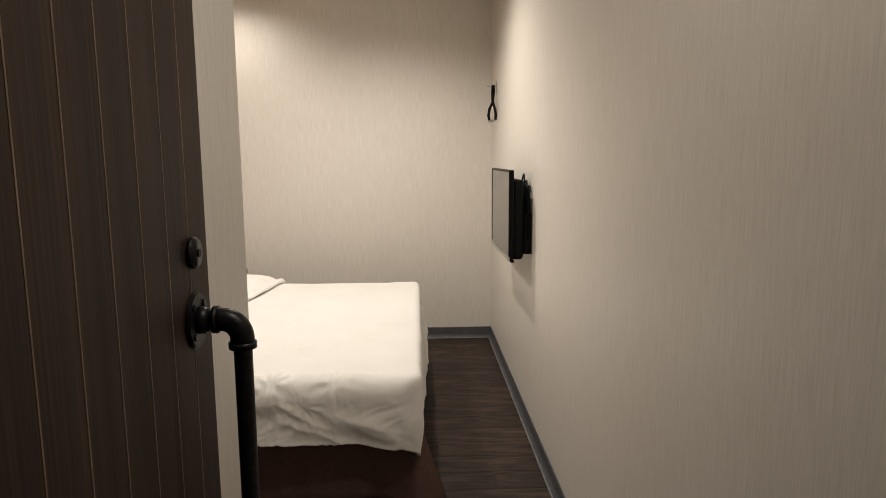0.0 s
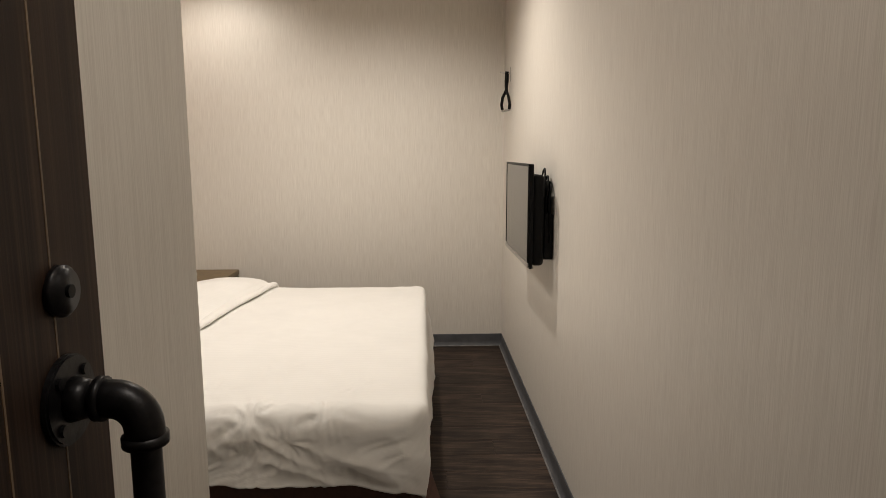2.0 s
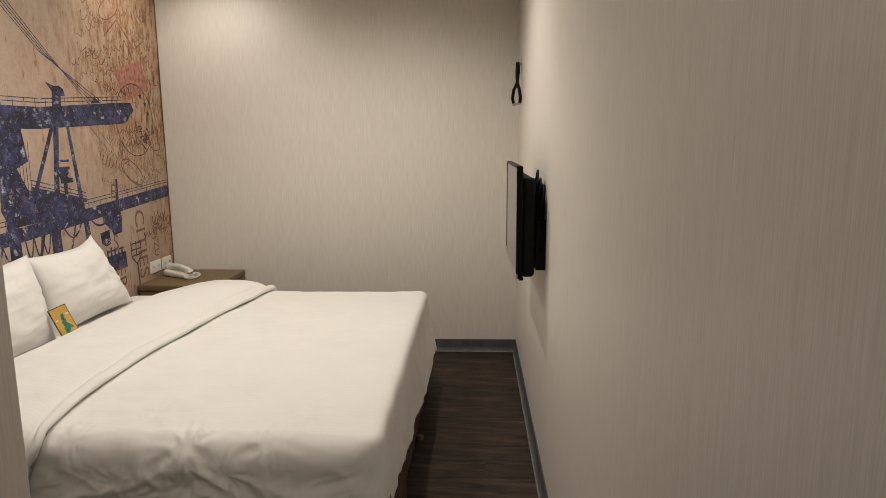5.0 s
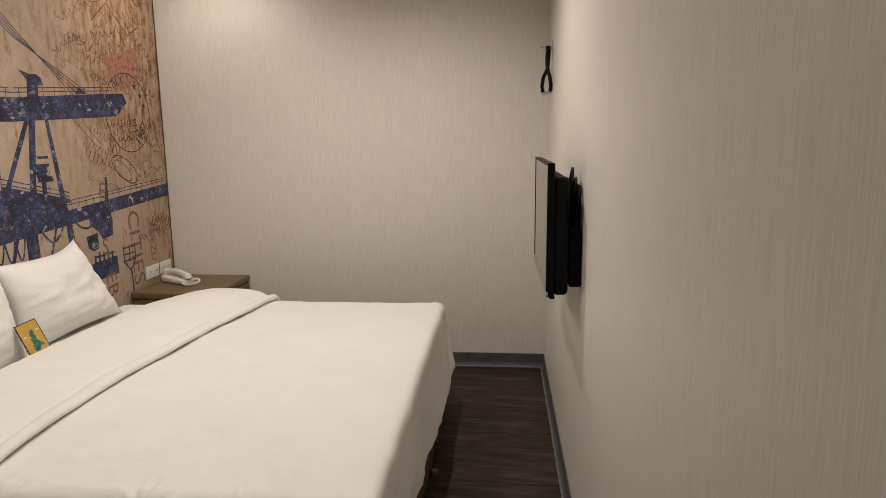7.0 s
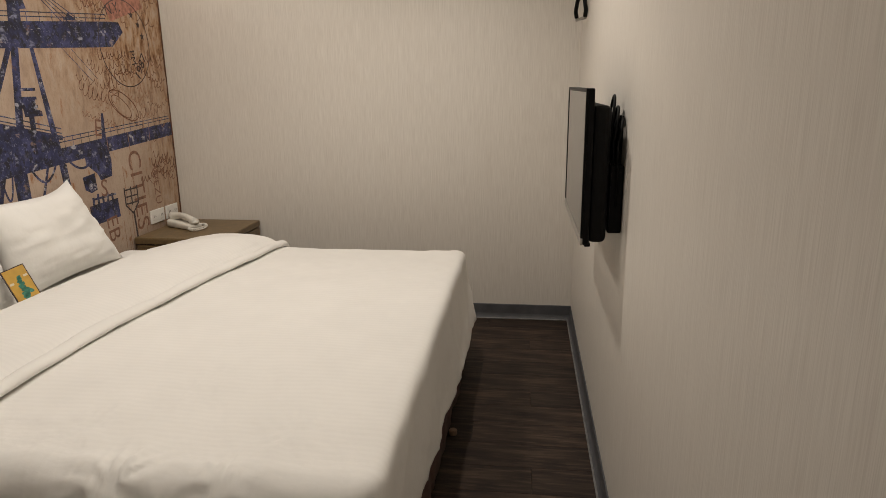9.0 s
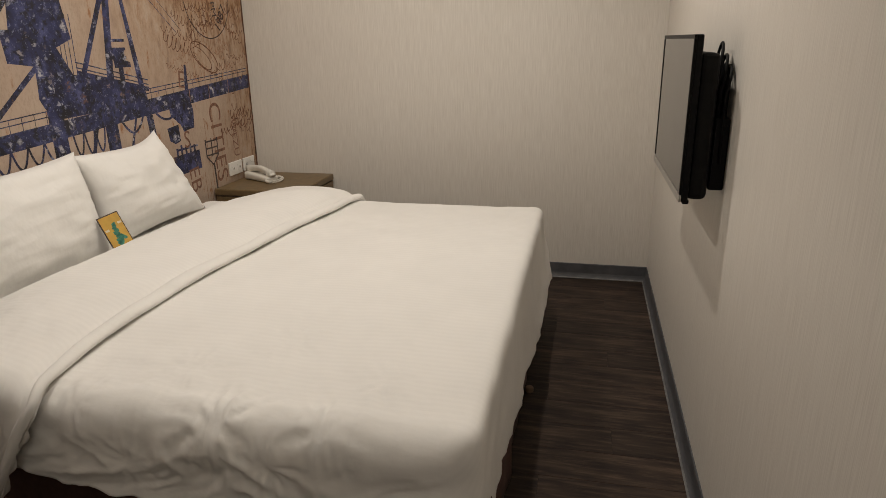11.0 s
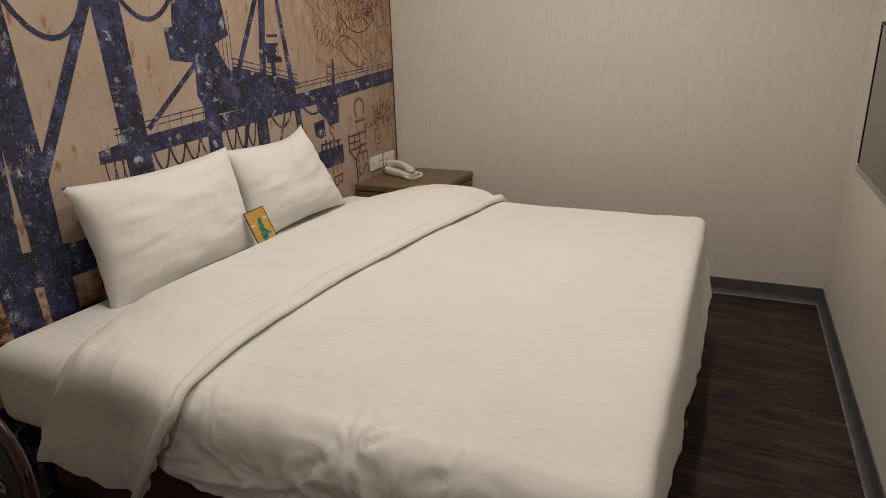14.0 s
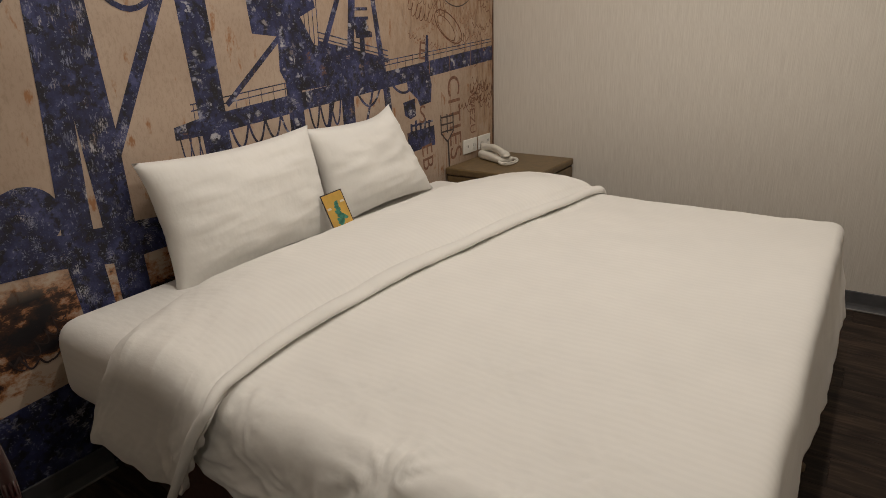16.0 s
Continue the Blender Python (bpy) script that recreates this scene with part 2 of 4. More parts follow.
def tube(points, r, sides=10, bm=None, squash=1.0):
    """A round bar through the points; r is a number or a function of 0..1."""
    bm = bm or bmesh.new()
    pts = [Vector(p) for p in points]
    rings, up = [], None
    for i, p in enumerate(pts):
        d = (pts[min(i + 1, len(pts) - 1)] - pts[max(i - 1, 0)]).normalized()
        if up is None:
            up = d.orthogonal().normalized()
        up = (up - d * up.dot(d)).normalized()
        side = d.cross(up)
        rr = r(i / (len(pts) - 1)) if callable(r) else r
        rings.append([bm.verts.new(p + (up * math.cos(2 * math.pi * k / sides) + side * squash * math.sin(2 * math.pi * k / sides)) * rr) for k in range(sides)])
    for a, b in zip(rings, rings[1:]):
        for k in range(sides):
            bm.faces.new((a[k], a[(k + 1) % sides], b[(k + 1) % sides], b[k]))
    bm.faces.new(rings[0])
    bm.faces.new(rings[-1])
    return bm


def disc(at, axis, r, depth, seg=28, bevel=0.0):
    bm = bmesh.new()
    turn = Vector(axis).to_track_quat("Z", "Y").to_matrix().to_4x4()
    bmesh.ops.create_cone(bm, cap_ends=True, segments=seg, radius1=r, radius2=r, depth=depth, matrix=Matrix.Translation(at) @ turn)
    if bevel:
        rim = [e for e in bm.edges if len(e.link_faces) == 2 and any(len(f.verts) > 4 for f in e.link_faces)]
        bmesh.ops.bevel(bm, geom=rim, offset=bevel, segments=2, affect="EDGES")
    return bm


def lettering(name, text, size, m, material, parent=None, depth=0.0006, align="CENTER"):
    cu = bpy.data.curves.new(name, "FONT")
    cu.body, cu.size, cu.extrude, cu.align_x = text, size, depth, align
    tmp = new(name, cu)
    bpy.context.view_layer.update()
    me = bpy.data.meshes.new_from_object(tmp)
    bpy.data.objects.remove(tmp)
    me.materials.clear()
    me.materials.append(material)
    ob = new(name, me)
    if parent:
        ob.parent = parent
        ob.matrix_parent_inverse = parent.matrix_world.inverted()
    ob.matrix_basis = m
    return ob


def structure(name, bm, material, label, category):
    return tagged(part(name, bm, material), label, category, kind="structure")


# ---- shell of the room ----
BASE_END = -2.40
SOUTH, PX, DOORY = -3.36, -0.938, -4.90
floor = structure("floor", box((-W - 0.1, -6.6, -0.12), (0.1, 0.1, -0.004)), PLANK, "dark brown wood-look plank floor with fine streaks", "floor")
structure("ceiling", box((-W - 0.1, -6.6, H), (0.1, 0.1, H + 0.1)), CEIL, "plain white painted ceiling", "ceiling")
structure("wall_east", box((0, -6.6, 0), (0.1, 0.1, H)), WALL, "cream textured wallpaper wall behind the television", "wall")
structure("wall_north", box((-W - 0.1, 0, 0), (0, 0.1, H)), WALL, "cream textured wallpaper wall beside the nightstand", "wall")
structure("wall_west", box((-W - 0.1, SOUTH - 0.1, 0), (-W, 0, H)), WALL, "wall behind the bed under the mural", "wall")
structure("wall_south", box((-W, SOUTH - 0.1, 0), (PX - 0.1, SOUTH, H)), WALL, "cream wallpaper wall facing the bed's side", "wall")
structure("wall_passage", box((PX - 0.1, DOORY, 0), (PX, SOUTH, H), 0.003), WALL, "cream wallpaper wall of the entrance passage", "wall")
bm = box((PX - 0.1, DOORY - 0.1, 0), (PX + 0.03, DOORY, H))
box((-0.06, DOORY - 0.1, 0), (0, DOORY, H), bm=bm)
box((PX + 0.03, DOORY - 0.1, 2.06), (-0.06, DOORY, H), bm=bm)
structure("wall_entrance", bm, WALL, "cream wall with the entrance opening", "wall")
structure("wall_corridor_side", box((PX - 0.4, -6.6, 0), (PX - 0.3, DOORY - 0.1, H)), WALL, "cream corridor wall outside the room", "wall")
structure("wall_corridor_end", box((PX - 0.3, -6.6, 0), (0, -6.5, H)), WALL, "cream corridor end wall", "wall")


def skirting(name, a, b, inward):
    """Cove skirting from a to b along a wall, standing out by inward, with a bead of sealant at the floor."""
    a, b, n = Vector(a), Vector(b), Vector(inward)
    bm = bmesh.new()
    prof = [(0.0005, 0.0), (0.019, 0.001), (0.018, 0.004), (0.012, 0.010), (0.008, 0.018), (0.005, 0.030), (0.005, 0.083), (0.003, 0.086), (0.0005, 0.086)]
    ends = [[bm.verts.new(p + n * o + Vector((0, 0, h))) for o, h in prof] for p in (a, b)]
    for k in range(len(prof) - 1):
        bm.faces.new((ends[0][k], ends[0][k + 1], ends[1][k + 1], ends[1][k]))
    for e in ends:
        bm.faces.new(e)
    ob = structure(name, bm, GREY, "dark grey vinyl skirting along the wall foot", "skirting")
    part("sealant", tube([a + n * 0.019 + Vector((0, 0, 0.002)), b + n * 0.019 + Vector((0, 0, 0.004))], 0.004, 6), SEAL, ob, "pale sealant line")


skirting("baseboard_north", (-W + 0.02, 0, 0), (-0.001, 0, 0), (0, -1, 0))
skirting("baseboard_east", (0, DOORY + 0.01, 0), (0, -0.002, 0), (-1, 0, 0))
skirting("baseboard_passage", (PX, DOORY + 0.05, 0), (PX, SOUTH + 0.01, 0), (1, 0, 0))
skirting("baseboard_west", (-W + 0.008, SOUTH + 0.01, 0), (-W + 0.008, BASE_END, 0), (1, 0, 0))
skirting("baseboard_south", (-W + 0.02, SOUTH, 0), (PX, SOUTH, 0), (0, 1, 0))

# the passage fixture only houses the added lamp; no light is known there
for lx, ly, watts in DOWNLIGHTS:
    lamp = thing("downlight", (lx, ly, H), "round recessed white ceiling downlight", "ceiling light", "ceiling downlights")
    ring = bmesh.new()
    tube([(lx + 0.065 * math.cos(a * math.pi / 12), ly + 0.065 * math.sin(a * math.pi / 12), H - 0.006) for a in range(25)], 0.008, 8, ring)
    part("trim_ring", ring, CEIL, lamp, smooth=True)
    part("lamp_glass", disc((lx, ly, H - 0.004), (0, 0, 1), 0.056, 0.006), LAMP_GLASS, lamp, "glowing warm white lens")


# ---- entrance door, open along the passage wall ----
DX, DFREE, DHINGE = -0.880, -3.81, -4.74
door = tagged(part("door_1", box((DX - 0.038, DHINGE, 0.008), (DX - 0.001, DFREE, 2.05), 0.0008), GROOVE),
              "open dark walnut plank-faced entrance door", "door", kind="structure")
y = DFREE
while y > DHINGE + 0.02:
    y0 = max(y - 0.0745, DHINGE)
    part("plank", box((DX - 0.0009, y0, 0.009), (DX + 0.0012, y, 2.049), 0.0005, 1), DOOR, door)
    part("inlay_line", box((DX - 0.0009, y0 - 0.0026, 0.009), (DX + 0.0016, y0 - 0.0001, 2.049)), GROOVE, door)
    y -= 0.0772
part("edge_strip", box((DX - 0.037, DFREE + 0.0002, 0.009), (DX + 0.0010, DFREE + 0.002, 2.049)), DOOR, door)
FY, FZ = -3.880, 1.144
bolt = part("deadbolt", disc((DX + 0.006, FY, 1.243), (1, 0, 0), 0.023, 0.012, 28, 0.003), IRON, door, "round black deadbolt plate", True)
part("keyhole", disc((DX + 0.0135, FY, 1.243), (1, 0, 0), 0.006, 0.003, 16), GLOSS_BLACK, bolt)
handle = part("pipe_handle", tube([(DX, FY, FZ), (DX + 0.041, FY, FZ)] + [(DX + 0.041 + 0.028 * math.sin(a), FY, FZ - 0.028 * (1 - math.cos(a))) for a in [k * math.pi / 16 for k in range(1, 9)]]
              + [(DX + 0.069, FY, 0.83)] + [(DX + 0.041 + 0.028 * math.cos(a), FY, 0.83 - 0.028 * math.sin(a)) for a in [k * math.pi / 16 for k in range(1, 9)]] + [(DX, FY, 0.802)], 0.0135, 18), IRON, door, "black iron water-pipe pull handle", True)
for z, s in ((FZ, 1), (0.802, -1)):
    fl = part("flange", disc((DX + 0.004, FY, z), (1, 0, 0), 0.041, 0.008, 32, 0.002), IRON, handle)
    part("collar", tube([(DX + 0.008, FY, z), (DX + 0.016, FY, z), (DX + 0.024, FY, z)], lambda u: 0.021 - 0.004 * u, 18), IRON, handle, smooth=True)
    part("elbow", tube([(DX + 0.029, FY, z)] + [(DX + 0.041 + 0.028 * math.sin(a), FY, z - s * 0.028 * (1 - math.cos(a))) for a in [k * math.pi / 16 for k in range(0, 9)]] + [(DX + 0.069, FY, z - s * 0.042)], 0.0175, 18), IRON, handle, smooth=True)
    part("elbow_lip", tube([(DX + 0.029, FY, z), (DX + 0.036, FY, z)], 0.0205, 18), IRON, handle, smooth=True)
    part("elbow_lip", tube([(DX + 0.069, FY, z - s * 0.034), (DX + 0.069, FY, z - s * 0.043)], 0.0205, 18), IRON, handle, smooth=True)
    for k in range(4):
        a = math.pi / 4 + k * math.pi / 2
        part("screw", disc((DX + 0.009, FY + 0.030 * math.cos(a), z + 0.030 * math.sin(a)), (1, 0, 0), 0.0055, 0.004, 10), IRON, handle)

# ---- bed ----
BX0, BX1, BY0, BY1 = -2.285, -0.60, -2.50, -0.63
bed = thing("bed", ((BX0 + BX1) / 2, (BY0 + BY1) / 2, 0), "double bed with white mattress and dark brown skirt", "bed")
part("base", box((BX0 + 0.02, BY0 + 0.14, 0.03), (BX1 - 0.02, BY1 - 0.05, 0.33), 0.01), SKIRT, bed)


def mattress_mesh():
    bm = box((BX0, BY0, 0.30), (BX1, BY1, 0.545), 0.065, 5)
    return bm


part("mattress", mattress_mesh(), LINEN, bed, "white mattress under a fitted sheet", True)


def skirt_mesh():
    """A hanging skirt on the near side, the foot and the far side, gathered in folds."""
    bm = bmesh.new()
    path = []
    x0, x1, y0, y1 = BX0 + 0.02, BX1 + 0.045, BY0 + 0.11, BY1 - 0.02
    n1, n2 = 150, 150
    for i in range(n1):
        path.append((x0 + (x1 - x0) * i / n1, y0, 0, -1))
    for i in range(n2):
        path.append((x1, y0 + (y1 - y0) * i / n2, 1, 0))
    for i in range(n1 + 1):
        path.append((x1 + (x0 - x1) * i / n1, y1, 0, 1))
    rows = []
    for k in range(9):
        u = k / 8
        row = []
        for i, (x, yy, nx, ny) in enumerate(path):
            corner = math.exp(-((i - n1) / 7.0) ** 2)
            w = (0.008 * noise.noise((i * 0.16, u * 0.6, 1.0)) + 0.012 * noise.noise((i * 0.05, u * 0.3, 7.0))) * (0.3 + u) + 0.115 * u * corner
            row.append(bm.verts.new((x + nx * w, yy + ny * w, 0.36 - u * 0.352)))
        rows.append(row)
    for a, b in zip(rows, rows[1:]):
        for i in range(len(path) - 1):
            bm.faces.new((a[i], a[i + 1], b[i + 1], b[i]))
    return bm


skirt = part("skirt", skirt_mesh(), SKIRT, bed, "dark brown gathered bed skirt", True)
part("foot", disc((-0.535, -1.33, 0.012), (0, 0, 1), 0.016, 0.022, 14, 0.003), GROOVE, bed, "small wooden foot")
sk = skirt.modifiers.new("thickness", "SOLIDIFY")
sk.thickness = 0.004

# ---- duvet ----
duvet = thing("duvet", ((BX0 + BX1) / 2, (BY0 + BY1) / 2, 0.55), "white striped duvet turned back at the head of the bed", "duvet")
TOP = 0.572


def crumple(x, y, s, amp):
    p = Vector((x * 3.0, y * 3.0, s))
    return amp * (noise.noise(p) + 0.5 * noise.noise(p * 2.3) + 0.28 * noise.noise(p * 5.0))


# knots of creases pressed into the side of the duvet: along the bed, below its rim, reach, height
KNOTS = [(-1.10, 0.075, 0.105, 0.0095), (-1.44, 0.065, 0.075, 0.0060), (-0.86, 0.060, 0.085, 0.0080), (-0.98, 0.150, 0.085, 0.0060), (-1.25, -0.10, 0.10, 0.0035), (-0.78, -0.13, 0.09, 0.0035), (-1.08, -0.30, 0.12, 0.0030), (-1.30, 0.19, 0.09, 0.0035)]


def creases(x, d):
    """Height of the creases that run out from the knots; d is the way down from the rim."""
    h = 0.0
    for i, (cx, cd, reach, amp) in enumerate(KNOTS):
        u, w = x - cx, d - cd
        rho = math.hypot(u, w)
        if rho < 2.5 * reach:
            a = math.atan2(w, u)
            ray = 1.0 - 2.6 * abs(noise.noise((2.3 * math.cos(a), 2.3 * math.sin(a) + 5.0 * i, 0.7 * rho / reach)))
            ray += 0.4 - 1.0 * abs(noise.noise((4.6 * math.cos(a), 4.6 * math.sin(a) + 9.0 * i, 1.0 * rho / reach)))
            h += amp * ray * math.exp(-(rho / reach) ** 2) * min(1.0, rho / 0.035)
    return h


def drape_mesh(x0, x1, near, far, top, drop_near, drop_foot, drop_far, foot=True, seed=0.0, amp=0.006):
    """A cloth that lies on the bed from x0 to x1 and hangs down on the near, foot and far sides, with hanging folds."""
    bm = bmesh.new()
    r, nx, ny = 0.078, 190, 170
    fx1 = x1 - r if foot else x1
    ya, yb = near + r, far - r
    grid = []
    for i in range(nx + 1):
        col = []
        for j in range(ny + 1):
            x, yy = x0 + (fx1 - x0) * i / nx, ya + (yb - ya) * j / ny
            edge = min(yy - ya, yb - yy)
            z = top + crumple(x, yy, seed, amp) + 0.010 * min(1, edge / 0.5)
            close = math.exp(-(yy - ya) / 0.22)
            z += 0.008 * max(0, noise.noise((x * 7, yy * 2.2, seed + 3))) * close
            z += 0.007 * (0.3 - abs(noise.noise(((x + 0.7 * yy) * 9, (yy - 0.7 * x) * 3, seed + 6)))) * max(close, 0.25)
            if foot:
                z += creases(x, ya - yy)
            col.append(bm.verts.new((x, yy, z)))
        grid.append(col)
    for i in range(nx):
        for j in range(ny):
            bm.faces.new((grid[i][j], grid[i + 1][j], grid[i + 1][j + 1], grid[i][j + 1]))
    rim = [(grid[i][0], 0.0, -1.0, drop_near) for i in range(nx + 1)]
    if foot:
        for k in range(1, 10):
            a = k / 10 * math.pi / 2
            rim.append((grid[nx][0], math.sin(a), -math.cos(a), drop_near(fx1) + (drop_foot - drop_near(fx1)) * k / 10))
        rim += [(grid[nx][j], 1.0, 0.0, drop_foot) for j in range(ny + 1)]
        for k in range(1, 10):
            a = k / 10 * math.pi / 2
            rim.append((grid[nx][ny], math.cos(a), math.sin(a), drop_foot + (drop_far - drop_foot) * k / 10))
        rim += [(grid[i][ny], 0.0, 1.0, drop_far) for i in range(nx, -1, -1)]
        sides = [rim]
    else:
        sides = [rim, [(grid[i][ny], 0.0, 1.0, drop_far) for i in range(nx, -1, -1)]]
    for side in sides:
        prev = [v for v, _, _, _ in side]
        run, arc = [0.0], 0.0
        for (v, a, b, d), (v2, a2, b2, d2) in zip(side, side[1:]):
            arc += max((v.co - v2.co).length, r * math.hypot(a - a2, b - b2))
            run.append(arc)
        rows, arcrows = 42, 12
        for k in range(1, rows + 1):
            cur = []
            for q, (v, a, b, d) in enumerate(side):
                s = run[q]
                hem = (d(v.co.x) if callable(d) else d) + 0.016 * noise.noise((s * 4.0, seed, 5.0)) + 0.004 * noise.noise((s * 11.0, seed, 8.0))
                if k <= arcrows:
                    t = k / arcrows * math.pi / 2
                    e = 1.0 - 0.55 * max(0.0, a)
                    out, down, h = r * math.sin(t) ** e, r * (1 - max(0.0, math.cos(t)) ** e), 0.0
                else:
                    h = (k - arcrows) / (rows - arcrows)
                    out, down = r, r + h * (hem - r)
                g = min(1.0, (k / rows) * 1.6)
                sway = noise.noise((s * 2.1, h * 1.4, seed + 21.0)) * 0.12
                ridge = 1.0 - 2.2 * abs(noise.noise(((s + sway) * 3.4 + 0.5 * h, h * 0.9, seed + 2.0)))
                ridge2 = 1.0 - 2.2 * abs(noise.noise(((s + sway) * 8.0 - 1.2 * h, h * 1.6, seed + 9.0)))
                ridge3 = 1.0 - 2.2 * abs(noise.noise(((s + sway) * 19.0 + 3.0 * h, h * 2.6, seed + 15.0)))
                patch = 0.35 + 1.1 * max(0.0, noise.noise((s * 2.7, 0.0, seed + 31.0)) + 0.25)
                calm = (1.0 - 0.62 * max(0.0, a)) * (1.0 if foot else 0.55)
                fold = calm * (g * (0.024 * ridge + patch * (0.015 * ridge2 + 0.010 * ridge3 * (1 - 0.6 * h))) + 0.014 * h * noise.noise((s * 1.7, h, seed + 4.0))) - 0.012 * g
                fold += max(0.0, a) * g * (0.010 * noise.noise((s * 6.0, h * 0.8, 17.0)) + 0.005 * noise.noise((s * 15.0, h, 19.0)))
                fold += 0.045 * h * max(0.0, a) * min(1.0, max(0.0, (v.co.y + 2.3) / 1.1))
                if foot and b < -0.5:
                    fold = (fold + creases(v.co.x, 0.7 * out + down)) * min(1.0, s / 0.28) - 0.02 * max(0.0, 1 - s / 0.25)
                lift = math.cos(min(1.0, k / arcrows) * math.pi / 2)
                push = fold * (1.0 - 0.6 * lift)
                cur.append(bm.verts.new((v.co.x + a * (out + push), v.co.y + b * (out + push), v.co.z - down + 0.6 * fold * lift)))
            for q in range(len(side) - 1):
                face = [prev[q], prev[q + 1], cur[q + 1], cur[q]]
                if prev[q] is prev[q + 1]:
                    face = [prev[q], cur[q + 1], cur[q]]
                bm.faces.new(face)
            prev = cur
    return bm


cover = part("cover", drape_mesh(-1.70, -0.540, BY0 - 0.045, BY1 + 0.02, TOP, lambda x: 0.225 + 0.06 * (x + 1.3), 0.335, 0.30, True, 1.0), LINEN, duvet, smooth=True)


def fold_line(y, z):
    """Where the turned-back edge ends, across the bed and down its side."""
    u = min(1.0, max(0.0, (-0.68 - y) / 1.1))
    x = -1.43 - 0.14 * u ** 0.8
    if y < -2.25:
        x += 0.05 * min(1.0, (-2.25 - y) / 0.30) ** 1.5
    return x - 0.55 * max(0.0, TOP - 0.02 - z) * (1 if y < -1.5 else 0)


def head_line(y, z):
    """The duvet's edge towards the pillows."""
    x = -2.055
    if y < -2.15:
        x += 0.165 * min(1.0, (-2.15 - y) / 0.42) ** 1.3
    if y > -1.10:
        x += 0.09 * min(1.0, (y + 1.10) / 0.35) ** 1.3
    return x - 0.55 * max(0.0, TOP - 0.02 - z) * (1 if y < -1.5 else 0)


bb = drape_mesh(-2.0, -1.4, BY0 - 0.065, BY1 + 0.03, TOP + 0.020, lambda x: 0.300, 0.3, 0.28, False, 12.0, 0.007)
for v in bb.verts:
    u = (v.co.x + 2.0) / 0.6
    h0, h1 = head_line(v.co.y, v.co.z), fold_line(v.co.y, v.co.z)
    v.co.x = h0 + u * (h1 - h0)
    flat = min(1.0, max(0.0, (v.co.z - 0.42) / 0.14))
    v.co.z += 0.036 * math.exp(-((v.co.y + 0.88) / 0.30) ** 2) * math.exp(-((u - 0.70) / 0.40) ** 2) * flat
    v.co.z += (0.028 * math.sin(math.pi * min(1.0, u * 1.1)) ** 0.6 if u < 0.909 else 0.0) * flat
    v.co.z -= (0.026 * math.exp(-u / 0.06) + 0.030 * math.exp(-(1 - u) / 0.05)) * flat
for _ in range(5):
    bmesh.ops.smooth_vert(bb, verts=[v for v in bb.verts if v.is_boundary], factor=0.5, use_axis_x=True, use_axis_y=True, use_axis_z=True)
band = part("turned_back_edge", bb, LINEN, duvet, "folded-over top edge of the duvet", True)
for ob in (cover, band):
    so = ob.modifiers.new("thickness", "SOLIDIFY")
    so.thickness, so.offset = 0.014, -1.0


def hem_mesh():
    """The flattened, slightly twisted roll along the turned-back edge."""
    r, near, far, top = 0.075, BY0 - 0.062, BY1 + 0.03, TOP + 0.018
    side = [(near - 0.02 - 0.012 * (1 - k / 14), top - 0.300 + (0.300 - r) * k / 14) for k in range(14)]
    side += [(near - 0.015 * (1 - k / 8) + r * (1 - math.cos(k / 8 * math.pi / 2)), top - r + r * math.sin(k / 8 * math.pi / 2)) for k in range(8)]
    side += [(near + r + (far - near - 2 * r) * k / 50, top + 0.008 * min(1, k / 10, (50 - k) / 10)) for k in range(50)]
    side += [(far - r * (1 - math.cos((1 - k / 6) * math.pi / 2)), top - r + r * math.sin((1 - k / 6) * math.pi / 2)) for k in range(7)]
    side += [(far, top - 0.25)]
    pts = [(fold_line(yy, z) + 0.006 + 0.010 * noise.noise((yy * 3.5, 3, 1)), yy, z + 0.005 * noise.noise((yy * 6, 1, 2))) for yy, z in side]
    bm, rings = bmesh.new(), []
    for i, q in enumerate(pts):
        u = i / (len(pts) - 1)
        run = (Vector(pts[min(i + 1, len(pts) - 1)]) - Vector(pts[max(i - 1, 0)])).normalized()
        wide = (Vector((1, 0, 0)) - run * run.x).normalized()
        thick = run.cross(wide)
        grow = min(1.0, 0.34 + 3.2 * max(0.0, u - 0.21))
        w = (0.030 + 0.008 * noise.noise((u * 9, 0, 4))) * grow * min(1.0, 0.45 + 2.5 * (1 - u))
        h = (0.0150 + 0.003 * noise.noise((u * 17, 2, 4))) * (0.65 + 0.35 * grow)
        c = Vector(q) - wide * 0.55 * w
        rings.append([bm.verts.new(c + wide * w * math.cos(k * math.pi / 8) + thick * h * math.sin(k * math.pi / 8)) for k in range(16)])
    for a, b in zip(rings, rings[1:]):
        for k in range(16):
            bm.faces.new((a[k], a[(k + 1) % 16], b[(k + 1) % 16], b[k]))
    bm.faces.new(rings[0])
    bm.faces.new(rings[-1])
    return bm


part("hem", hem_mesh(), PILLOW, duvet, "thick rolled hem", True)


